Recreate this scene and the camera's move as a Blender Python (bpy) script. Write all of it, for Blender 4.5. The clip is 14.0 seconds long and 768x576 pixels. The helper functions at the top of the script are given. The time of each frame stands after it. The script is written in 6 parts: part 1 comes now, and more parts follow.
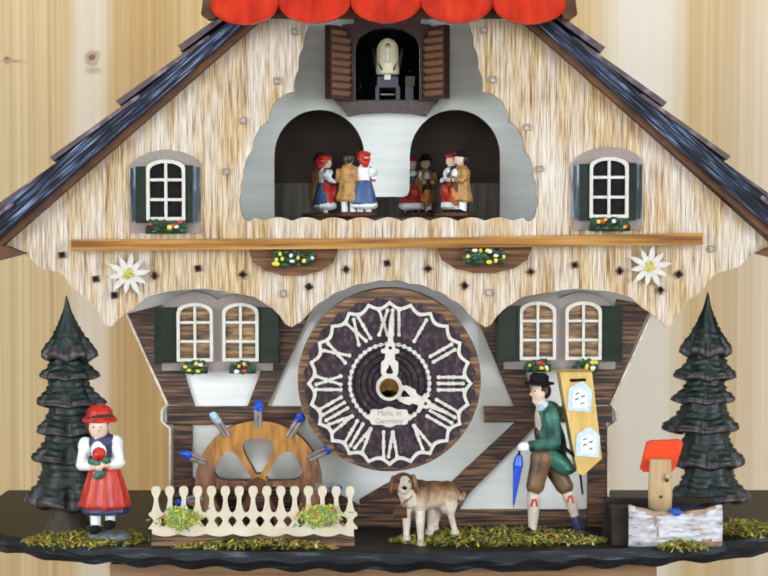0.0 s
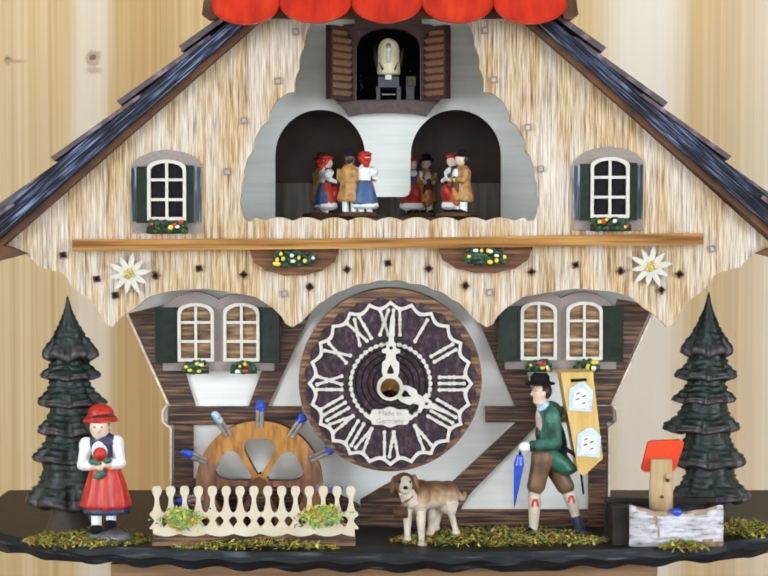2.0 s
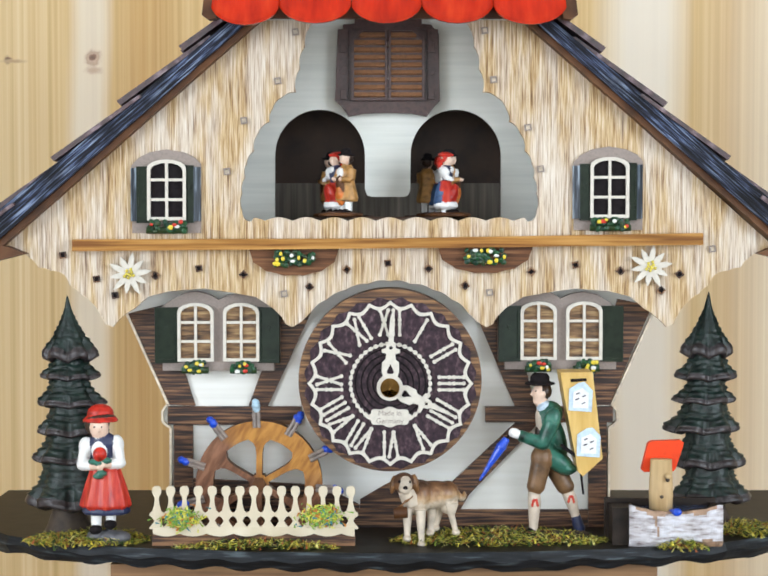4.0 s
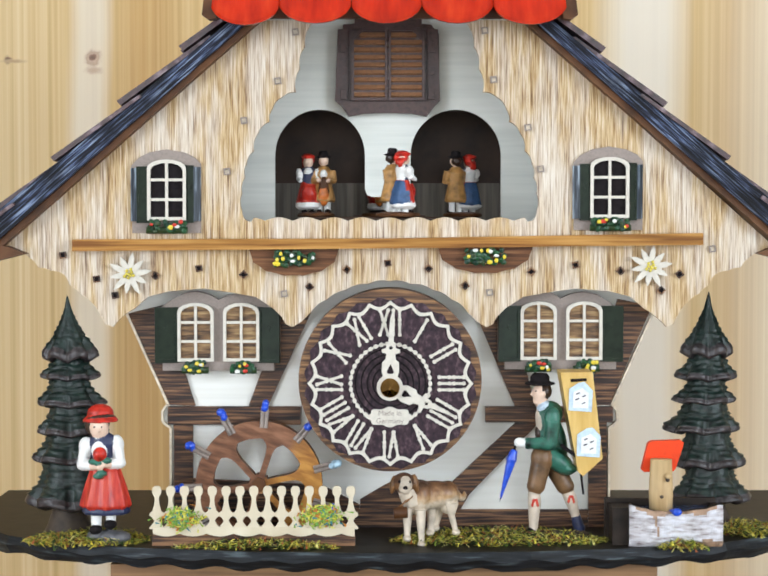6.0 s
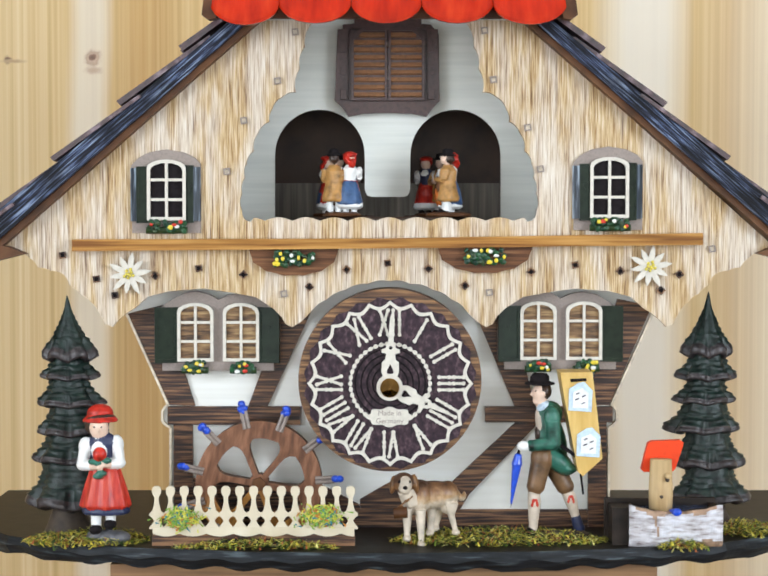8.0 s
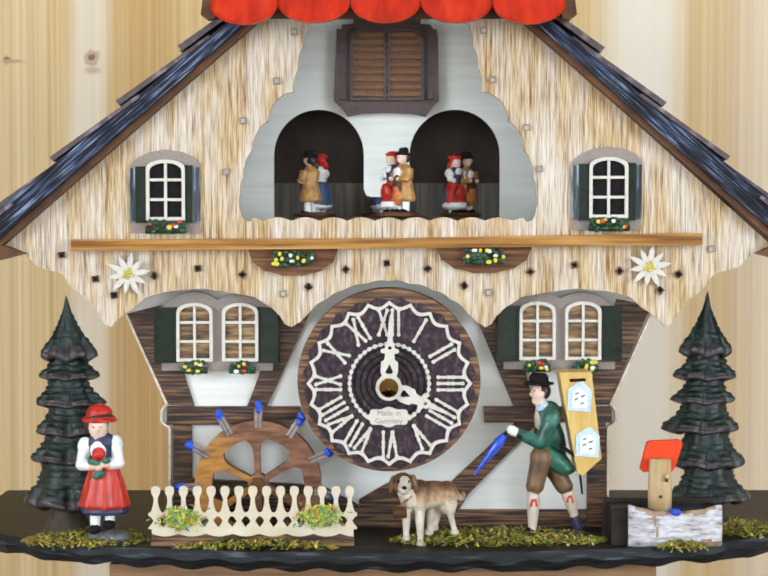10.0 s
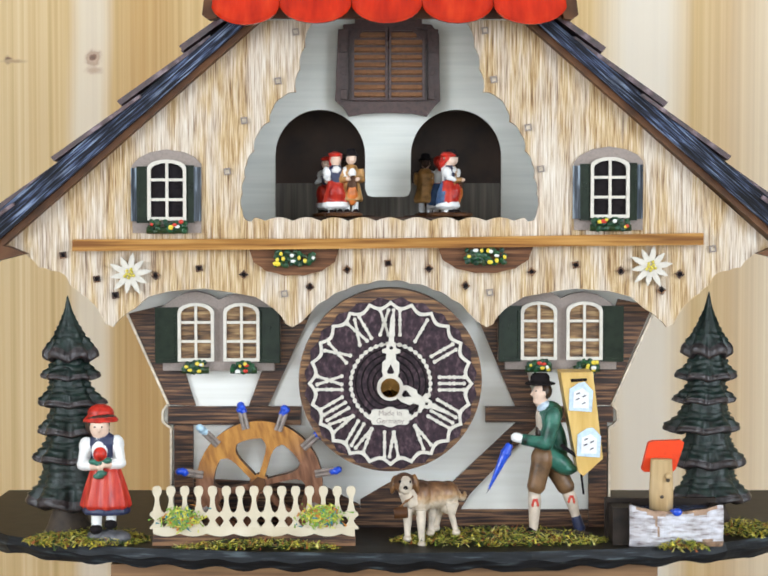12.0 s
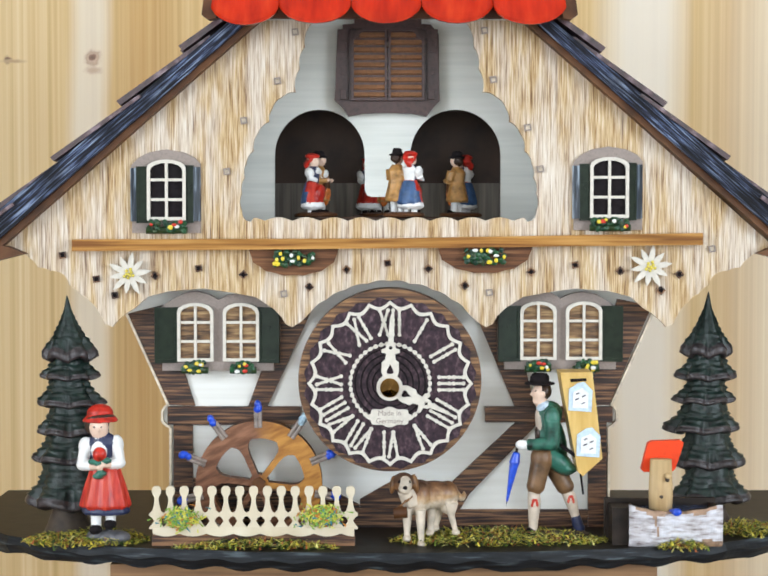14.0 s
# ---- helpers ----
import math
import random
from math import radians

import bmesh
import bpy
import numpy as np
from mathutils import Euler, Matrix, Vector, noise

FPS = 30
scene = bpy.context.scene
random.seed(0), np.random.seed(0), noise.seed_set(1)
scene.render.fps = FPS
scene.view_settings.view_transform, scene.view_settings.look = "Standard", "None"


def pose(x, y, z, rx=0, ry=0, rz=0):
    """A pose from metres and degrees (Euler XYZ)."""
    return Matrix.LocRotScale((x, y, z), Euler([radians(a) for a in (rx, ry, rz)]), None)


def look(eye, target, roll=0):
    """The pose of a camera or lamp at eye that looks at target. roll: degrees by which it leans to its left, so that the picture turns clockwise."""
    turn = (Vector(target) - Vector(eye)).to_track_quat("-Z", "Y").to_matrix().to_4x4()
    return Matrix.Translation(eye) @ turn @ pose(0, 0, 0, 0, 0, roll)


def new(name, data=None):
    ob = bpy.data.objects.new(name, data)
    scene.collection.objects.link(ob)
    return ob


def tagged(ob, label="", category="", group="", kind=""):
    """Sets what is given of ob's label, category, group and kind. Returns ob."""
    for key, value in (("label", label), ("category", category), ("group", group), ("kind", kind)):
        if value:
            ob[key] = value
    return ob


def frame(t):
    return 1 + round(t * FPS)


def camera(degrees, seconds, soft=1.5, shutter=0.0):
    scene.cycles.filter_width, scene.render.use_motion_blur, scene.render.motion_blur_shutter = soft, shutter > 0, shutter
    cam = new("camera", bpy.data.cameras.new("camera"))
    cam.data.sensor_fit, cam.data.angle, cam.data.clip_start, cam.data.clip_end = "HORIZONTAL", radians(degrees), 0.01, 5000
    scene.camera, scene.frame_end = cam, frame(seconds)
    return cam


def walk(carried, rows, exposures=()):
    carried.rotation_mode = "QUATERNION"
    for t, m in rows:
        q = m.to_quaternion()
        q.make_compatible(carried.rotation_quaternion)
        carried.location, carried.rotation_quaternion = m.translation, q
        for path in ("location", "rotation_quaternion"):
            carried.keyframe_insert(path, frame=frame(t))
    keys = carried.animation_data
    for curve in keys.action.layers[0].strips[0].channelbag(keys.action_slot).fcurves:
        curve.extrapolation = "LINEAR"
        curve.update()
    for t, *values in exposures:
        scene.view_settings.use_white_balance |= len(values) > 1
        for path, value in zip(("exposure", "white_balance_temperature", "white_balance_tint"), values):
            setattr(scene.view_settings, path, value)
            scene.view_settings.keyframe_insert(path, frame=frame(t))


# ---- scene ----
from mathutils import bvhtree
# A cuckoo clock on a display stand before a pine wall; the camera stands before it.
cam = camera(26.47, 14.0, soft=1.8, shutter=0.4)
SHAKE = [(0.0, -1.5), (0.5, -1.3), (0.75, 1.0), (1.0, 1.7), (1.5, 1.7), (1.8, 0.5), (2.0, 0.3), (2.5, 0.3), (3.0, -0.7),
         (3.5, 0.0), (5.3, -0.2), (6.0, 0.0), (7.5, 0.0), (8.0, -0.4), (10.3, -2.2), (10.6, -1.9), (11.0, -1.5), (11.5, 0.3), (12.0, 0.5),
         (12.25, 2.0), (12.5, 3.2), (12.75, 2.0), (13.0, 0.7), (13.5, 0.4), (14.0, -0.5)]
walk(cam, [(t, pose(0, -1.0, 1.5, 87.629, 0, s * 0.01719)) for t, s in SHAKE], exposures=[(0.0, 0.0), (14.0, 0.0)])

# ---- light: soft lamps inferred at both sides, an unseen fill lamp added behind the camera ----
world = bpy.data.worlds.new("sky")
scene.world = world
world.use_nodes = True
sky = world.node_tree.nodes.new("ShaderNodeTexSky")
sky.sky_type, sky.sun_disc, sky.sun_elevation, sky.sun_rotation = "NISHITA", False, radians(40), radians(200)
world.node_tree.links.new(sky.outputs[0], world.node_tree.nodes["Background"].inputs[0])
world.node_tree.nodes["Background"].inputs[1].default_value = 0.1
# side lamps follow the soft shadows; the south one only adds frontal fill
for name, x, y, z, wide, watts in (("soft_lamp_west", -1.27, -1.30, 1.68, 0.6, 18.5), ("soft_lamp_east", 1.27, -1.30, 1.68, 0.6, 20.0), ("fill_lamp_south", 0.0, -2.46, 1.62, 1.9, 14.0)):
    lamp = bpy.data.lights.new(name, "AREA")
    lamp.shape, lamp.size, lamp.size_y, lamp.energy, lamp.color = "RECTANGLE", wide, 0.9, watts, (0.82, 0.905, 1.0)
    new(name, lamp).matrix_world = look((x, y, z), (0, 0, 1.5))


# ---- materials ----
def nodes_of(name, rough, metal=0.0, coat=0.0, gloss=0.5):
    m = bpy.data.materials.new(name)
    m.use_nodes = True
    t = m.node_tree
    b = t.nodes["Principled BSDF"]
    b.inputs["Roughness"].default_value, b.inputs["Metallic"].default_value = rough, metal
    b.inputs["Specular IOR Level"].default_value = gloss
    b.inputs["Coat Weight"].default_value, b.inputs["Coat Roughness"].default_value = coat, 0.15
    return m, t, b


def noise_at(t, scale, stretch, detail=4.0, distort=0.0):
    co, mp, nz = t.nodes.new("ShaderNodeTexCoord"), t.nodes.new("ShaderNodeMapping"), t.nodes.new("ShaderNodeTexNoise")
    mp.inputs["Scale"].default_value = stretch
    nz.inputs["Scale"].default_value, nz.inputs["Detail"].default_value, nz.inputs["Distortion"].default_value = scale, detail, distort
    t.links.new(co.outputs["Object"], mp.inputs[0])
    t.links.new(mp.outputs[0], nz.inputs["Vector"])
    return nz.outputs[0]


def ramp(t, fac, stops):
    r = t.nodes.new("ShaderNodeValToRGB")
    e = r.color_ramp.elements
    while len(e) < len(stops):
        e.new(0.5)
    for k, (p, c) in zip(e, stops):
        k.position, k.color = p, (*c, 1)
    t.links.new(fac, r.inputs[0])
    return r.outputs[0]


def mix(t, fac, a, b, how="MIX"):
    n = t.nodes.new("ShaderNodeMix")
    n.data_type, n.blend_type = "RGBA", how
    for i, v in ((0, fac), (6, a), (7, b)):
        if hasattr(v, "is_output"):
            t.links.new(v, n.inputs[i])
        else:
            n.inputs[i].default_value = v if i == 0 else (*v, 1)
    return n.outputs[2]


def bump(t, b, height, strength, dist=0.0005):
    n = t.nodes.new("ShaderNodeBump")
    n.inputs["Strength"].default_value, n.inputs["Distance"].default_value = strength, dist
    t.links.new(height, n.inputs["Height"])
    t.links.new(n.outputs[0], b.inputs["Normal"])


def wood(name, stops, fine, coarse, rough=0.55, relief=0.25, coat=0.0, tone=0.35, gloss=0.5):
    """Streaked wood: fine grain by one stretched noise, broad staining by another."""
    m, t, b = nodes_of(name, rough, 0, coat, gloss)
    g = noise_at(t, 1.0, fine, 3.0)
    col = ramp(t, g, stops)
    s = noise_at(t, 1.0, coarse, 3.0, 0.6)
    shade = ramp(t, s, [(0.3, (0.55, 0.5, 0.45)), (0.65, (1, 1, 1))])
    t.links.new(mix(t, tone, col, shade, "MULTIPLY"), b.inputs["Base Color"])
    bump(t, b, g, relief)
    return m


def paint(name, colour, rough=0.45, vary=0.25, size=300, coat=0.0, metal=0.0, relief=0.15, gloss=0.5):
    """Painted or moulded surface with uneven colour and slight relief."""
    m, t, b = nodes_of(name, rough, metal, coat, gloss)
    g = noise_at(t, size, (1, 1, 1), 4.0)
    dark = tuple(c * (1 - vary * 1.6) for c in colour)
    lite = tuple(min(0.95, c * (1 + vary)) for c in colour)
    t.links.new(ramp(t, g, [(0.25, dark), (0.5, colour), (0.8, lite)]), b.inputs["Base Color"])
    bump(t, b, noise_at(t, size * 2.5, (1, 1, 1), 3.0), relief, 0.0003)
    return m


def motley(name, colours, rough=0.6):
    """Small pieces, each of a colour of its own."""
    m, t, b = nodes_of(name, rough)
    g = t.nodes.new("ShaderNodeNewGeometry")
    r = t.nodes.new("ShaderNodeValToRGB")
    r.color_ramp.interpolation = "CONSTANT"
    e = r.color_ramp.elements
    while len(e) < len(colours):
        e.new(0.5)
    for i, c in enumerate(colours):
        e[i].position, e[i].color = i / len(colours), (*c, 1)
    t.links.new(g.outputs["Random Per Island"], r.inputs[0])
    t.links.new(r.outputs[0], b.inputs["Base Color"])
    return m


def pine_wall():
    m, t, b = nodes_of("pine", 0.5)
    g = noise_at(t, 1.0, (190, 190, 1.2), 5.0, 0.9)
    col = ramp(t, g, [(0.3, (0.58, 0.415, 0.20)), (0.5, (0.68, 0.51, 0.275)), (0.7, (0.75, 0.605, 0.37))])
    broad = noise_at(t, 1.0, (17, 17, 0.35), 2.0, 0.5)
    col = mix(t, 0.45, col, ramp(t, broad, [(0.30, (0.84, 0.68, 0.44)), (0.5, (0.95, 0.85, 0.68)), (0.70, (1.0, 0.97, 0.88))]), "MULTIPLY")
    # board by board: sapwood paler, heartwood golden; gold at 0.205 also paints house shade
    co, sx, mr = t.nodes.new("ShaderNodeTexCoord"), t.nodes.new("ShaderNodeSeparateXYZ"), t.nodes.new("ShaderNodeMapRange")
    sway = noise_at(t, 1.0, (6, 6, 4), 2.0)
    add = t.nodes.new("ShaderNodeMath")
    add.operation, add.inputs[1].default_value = "MULTIPLY_ADD", 0.02
    t.links.new(co.outputs["Object"], sx.inputs[0])
    t.links.new(sway, add.inputs[0])
    t.links.new(sx.outputs[0], add.inputs[2])
    mr.inputs[1].default_value, mr.inputs[2].default_value = -0.356, 0.380
    t.links.new(add.outputs[0], mr.inputs[0])
    gold, sap, mid = (0.84, 0.70, 0.46), (1.0, 1.0, 1.0), (0.95, 0.90, 0.78)
    boards = ramp(t, mr.outputs[0], [(0.0, mid), (0.06, sap), (0.115, mid), (0.128, sap), (0.158, sap), (0.168, mid), (0.205, gold), (0.27, mid), (0.5, mid), (0.72, mid), (0.78, sap), (0.85, sap), (0.88, mid), (0.91, gold), (0.95, sap)])
    col = mix(t, 0.9, col, boards, "MULTIPLY")
    # whitish bands; the one right of the house paints a cool reflection
    pale = ramp(t, mr.outputs[0], [(0.115, (0, 0, 0)), (0.130, (0.6, 0.6, 0.6)), (0.155, (0.6, 0.6, 0.6)), (0.172, (0, 0, 0)), (0.75, (0, 0, 0)), (0.79, (0.85, 0.85, 0.85)), (0.835, (0.85, 0.85, 0.85)), (0.87, (0, 0, 0)), (0.96, (0.4, 0.4, 0.4))])
    col = mix(t, pale, col, (0.83, 0.77, 0.67))
    # knots: a ringed one with a scar below it, and a small dark one with a crack
    ripple = noise_at(t, 1.0, (240, 1, 240), 3.0)
    for x, z, rx, rz, stops in ((-0.2571, 1.6436, 0.0095, 0.0095, [(0.0, (0.12, 0.045, 0.02)), (0.24, (0.22, 0.10, 0.06)), (0.42, (0.55, 0.38, 0.27)), (0.62, (0.36, 0.20, 0.12)), (0.85, (0.62, 0.47, 0.34))]),
                                (-0.2571, 1.6325, 0.0100, 0.0045, [(0.0, (0.50, 0.33, 0.22)), (0.9, (0.62, 0.48, 0.35))]),
                                (-0.3325, 1.6415, 0.0050, 0.0050, [(0.0, (0.05, 0.02, 0.012)), (0.5, (0.17, 0.08, 0.04)), (0.9, (0.50, 0.33, 0.17))]),
                                (-0.3270, 1.6405, 0.0150, 0.0024, [(0.0, (0.42, 0.26, 0.13)), (0.9, (0.58, 0.42, 0.24))])):
        mp, ln, ad = t.nodes.new("ShaderNodeMapping"), t.nodes.new("ShaderNodeVectorMath"), t.nodes.new("ShaderNodeMath")
        mp.inputs["Location"].default_value, mp.inputs["Scale"].default_value = (-x / rx, 0, -z / rz), (1 / rx, 0, 1 / rz)
        ln.operation, ad.operation, ad.inputs[1].default_value = "LENGTH", "MULTIPLY_ADD", 0.7
        t.links.new(co.outputs["Object"], mp.inputs[0])
        t.links.new(mp.outputs[0], ln.inputs[0])
        t.links.new(ripple, ad.inputs[0])
        t.links.new(ln.outputs["Value"], ad.inputs[2])
        sub = t.nodes.new("ShaderNodeMath")
        sub.operation, sub.inputs[1].default_value = "SUBTRACT", 0.35
        t.links.new(ad.outputs[0], sub.inputs[0])
        col = mix(t, ramp(t, sub.outputs[0], [(0.45, (0.9, 0.9, 0.9)), (1.0, (0, 0, 0))]), col, ramp(t, sub.outputs[0], stops))
    t.links.new(col, b.inputs["Base Color"])
    bump(t, b, g, 0.12)
    return m


def barge_board(name, turn):
    """Weathered blue-black board, its bluish sheen painted as pale streaks along the slope."""
    m, t, b = nodes_of(name, 0.5, 0, 0.0, 0.2)
    co, vr, mp, nz = t.nodes.new("ShaderNodeTexCoord"), t.nodes.new("ShaderNodeVectorRotate"), t.nodes.new("ShaderNodeMapping"), t.nodes.new("ShaderNodeTexNoise")
    vr.rotation_type, vr.inputs["Angle"].default_value = "Y_AXIS", radians(turn)
    mp.inputs["Scale"].default_value = (38, 60, 1100)
    nz.inputs["Scale"].default_value, nz.inputs["Detail"].default_value = 1.0, 5.0
    t.links.new(co.outputs["Object"], vr.inputs["Vector"])
    t.links.new(vr.outputs[0], mp.inputs[0])
    t.links.new(mp.outputs[0], nz.inputs["Vector"])
    sheen_streak = ramp(t, nz.outputs[0], [(0.42, (0.006, 0.006, 0.010)), (0.50, (0.022, 0.026, 0.050)), (0.57, (0.085, 0.12, 0.22)), (0.66, (0.30, 0.37, 0.49))])
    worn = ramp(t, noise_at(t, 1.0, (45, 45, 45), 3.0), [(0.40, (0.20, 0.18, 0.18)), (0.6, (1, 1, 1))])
    t.links.new(mix(t, 0.9, sheen_streak, worn, "MULTIPLY"), b.inputs["Base Color"])
    bump(t, b, nz.outputs[0], 0.6)
    return m


def veneer():
    m, t, b = nodes_of("striped_veneer", 0.6)
    g1, g2 = noise_at(t, 1.0, (1400, 90, 60), 6.0), noise_at(t, 1.0, (480, 90, 16), 4.0)
    gm = t.nodes.new("ShaderNodeMath")
    gm.operation, gm.inputs[1].default_value = "MULTIPLY_ADD", 0.62
    half_ = t.nodes.new("ShaderNodeMath")
    half_.operation, half_.inputs[1].default_value = "MULTIPLY", 0.38
    t.links.new(g2, half_.inputs[0])
    t.links.new(g1, gm.inputs[0])
    t.links.new(half_.outputs[0], gm.inputs[2])
    g = gm.outputs[0]
    cream = ramp(t, g, [(0.36, (0.22, 0.145, 0.10)), (0.44, (0.50, 0.39, 0.29)), (0.53, (0.67, 0.575, 0.46)), (0.64, (0.80, 0.74, 0.66))])
    amber = ramp(t, g, [(0.36, (0.13, 0.06, 0.02)), (0.44, (0.37, 0.22, 0.085)), (0.54, (0.60, 0.44, 0.24)), (0.65, (0.76, 0.66, 0.51))])
    s = noise_at(t, 1.0, (90, 10, 14), 5.0, 0.3)
    f = ramp(t, s, [(0.42, (0, 0, 0)), (0.58, (1, 1, 1))])
    t.links.new(mix(t, f, cream, amber), b.inputs["Base Color"])
    bump(t, b, g, 0.5, 0.0006)
    return m


PINE, VENEER = pine_wall(), veneer()
DARKWOOD = wood("smoked_oak", [(0.37, (0.016, 0.007, 0.005)), (0.49, (0.075, 0.030, 0.015)), (0.62, (0.27, 0.135, 0.060))], (28, 40, 620), (25, 25, 60), 0.5, 0.3)
DARKWOOD_UP = wood("smoked_oak_upright", [(0.37, (0.018, 0.008, 0.005)), (0.49, (0.080, 0.032, 0.016)), (0.62, (0.26, 0.125, 0.055))], (35, 50, 600), (25, 25, 40), 0.5, 0.3)
BEAMWOOD = wood("oiled_beam", [(0.34, (0.20, 0.075, 0.016)), (0.5, (0.40, 0.185, 0.040)), (0.66, (0.56, 0.30, 0.085))], (14, 60, 380), (12, 12, 60), 0.55, 0.2, 0.0, 0.35, 0.25)
FASCIA = wood("brown_fascia", [(0.35, (0.060, 0.022, 0.007)), (0.6, (0.13, 0.052, 0.018)), (0.75, (0.19, 0.082, 0.030))], (60, 60, 60), (20, 20, 20), 0.5, 0.25, 0.0, 0.35, 0.3)
BOXWOOD = wood("russet_box_wood", [(0.35, (0.085, 0.033, 0.013)), (0.55, (0.18, 0.075, 0.030)), (0.72, (0.30, 0.14, 0.060))], (25, 60, 520), (30, 30, 60), 0.55, 0.3, 0.0, 0.35, 0.3)
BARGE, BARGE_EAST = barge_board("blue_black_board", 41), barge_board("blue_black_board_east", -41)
SHINGLE = wood("plum_shingle", [(0.35, (0.022, 0.010, 0.012)), (0.55, (0.075, 0.035, 0.042)), (0.72, (0.26, 0.19, 0.22))], (120, 30, 120), (30, 30, 30), 0.45, 0.4, 0.3)
REDROOF = wood("red_lacquer", [(0.3, (0.42, 0.014, 0.003)), (0.55, (0.60, 0.026, 0.005)), (0.75, (0.70, 0.050, 0.010))], (160, 60, 20), (25, 25, 25), 0.22, 0.15, 0.0, 0.35, 0.3)
GREYPLY = wood("pale_grey_ply", [(0.3, (0.71, 0.735, 0.685)), (0.55, (0.79, 0.81, 0.755)), (0.75, (0.84, 0.855, 0.81))], (12, 40, 240), (10, 10, 40), 0.6, 0.1, 0, 0.15)
WHITEPLY = wood("white_ply", [(0.3, (0.80, 0.79, 0.73)), (0.55, (0.86, 0.855, 0.80)), (0.75, (0.89, 0.89, 0.85))], (10, 40, 200), (10, 10, 40), 0.6, 0.1, 0, 0.12)
EDGEPLY = paint("cut_ply_edge", (0.72, 0.62, 0.48), 0.7)
TAUPE = paint("taupe_veneer", (0.30, 0.245, 0.215), 0.6, 0.12, 900)
CREAM = wood("cream_birch", [(0.3, (0.60, 0.51, 0.36)), (0.6, (0.70, 0.62, 0.47)), (0.8, (0.76, 0.70, 0.56))], (60, 60, 30), (30, 30, 30), 0.55, 0.1, 0, 0.15)
IVORY = paint("ivory_plastic", (0.66, 0.62, 0.54), 0.4, 0.08)
GREENSHUT = paint("bottle_green", (0.013, 0.022, 0.012), 0.42, 0.4, 200, 0.0, 0, 0.2, 0.2)
BROWNPLASTIC = paint("brown_plastic", (0.072, 0.038, 0.034), 0.36, 0.35, 500, 0.0, 0, 0.3, 0.45)
LOUVRE = paint("louvre_brown", (0.30, 0.15, 0.075), 0.38, 0.25, 500)
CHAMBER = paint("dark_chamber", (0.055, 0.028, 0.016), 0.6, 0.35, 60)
BACKBAND = wood("grey_back_board", [(0.35, (0.12, 0.10, 0.08)), (0.6, (0.24, 0.21, 0.17)), (0.75, (0.32, 0.28, 0.23))], (260, 260, 12), (40, 40, 20), 0.6)
BLACK = paint("black_hollow", (0.016, 0.013, 0.014), 0.85, 0.3, gloss=0.1)
BASEDARK = paint("base_black_green", (0.015, 0.012, 0.008), 0.5, 0.5, 90, 0.0, 0, 0.4, 0.25)
# last stop paints the edge's sparse grey-blue highlights into its colour
BASEEDGE = wood("base_edge_painted_sheen", [(0.38, (0.005, 0.006, 0.007)), (0.58, (0.014, 0.017, 0.021)), (0.72, (0.07, 0.09, 0.10))], (45, 45, 420), (40, 40, 90), 0.5, 0.9, 0.0, 0.35, 0.25)
TREE = paint("tree_green_black", (0.010, 0.021, 0.017), 0.40, 0.7, 260, 0.0, 0, 1.0, 0.4)
TREETIP = paint("tree_tip_brown", (0.034, 0.026, 0.027), 0.34, 0.7, 330, 0.0, 0, 1.0, 0.5)
BARK = paint("bark_brown", (0.055, 0.038, 0.026), 0.7, 0.4, 200)
SKIN = paint("painted_pale", (0.80, 0.58, 0.45), 0.4, 0.08)
STOCKING = paint("cream_stocking", (0.60, 0.50, 0.40), 0.45, 0.15, 200)
WHITE = paint("white_enamel", (0.82, 0.82, 0.80), 0.35, 0.08, 200)
RED = wood("red_enamel", [(0.32, (0.34, 0.014, 0.010)), (0.5, (0.54, 0.034, 0.018)), (0.68, (0.66, 0.085, 0.045))], (330, 330, 45), (80, 80, 40), 0.35, 0.5, 0.0, 0.3, 0.4)
REDHAT = paint("crimson_enamel", (0.50, 0.026, 0.014), 0.35, 0.45, 260, 0.0, 0, 0.3, 0.35)
NAVY = paint("navy_enamel", (0.028, 0.036, 0.085), 0.35, 0.35, 250)
BLUE = paint("blue_enamel", (0.012, 0.075, 0.60), 0.3, 0.3, 300, 0.3)
HAIR = paint("dark_brown_enamel", (0.040, 0.020, 0.012), 0.4, 0.3)
GREENCOAT = paint("green_coat_enamel", (0.030, 0.130, 0.092), 0.34, 0.75, 130, 0.0, 0, 0.3, 0.45)
BREECHES = paint("brown_breeches", (0.165, 0.090, 0.042), 0.4, 0.6, 110)
TANCOAT = paint("tan_coat_enamel", (0.44, 0.23, 0.07), 0.4, 0.4, 250)
ORANGE = paint("orange_enamel", (0.62, 0.17, 0.03), 0.4, 0.3, 250)
SKIRTBLUE = paint("blue_skirt_enamel", (0.045, 0.10, 0.22), 0.4, 0.4, 250)
YELLOW = wood("yellow_crate", [(0.3, (0.62, 0.38, 0.09)), (0.6, (0.76, 0.52, 0.17)), (0.8, (0.82, 0.62, 0.28))], (200, 60, 30), (30, 30, 30), 0.5)
ICE = paint("pale_blue_enamel", (0.55, 0.68, 0.80), 0.4, 0.15, 400)
GREYLEATHER = paint("grey_strap", (0.10, 0.12, 0.10), 0.5)
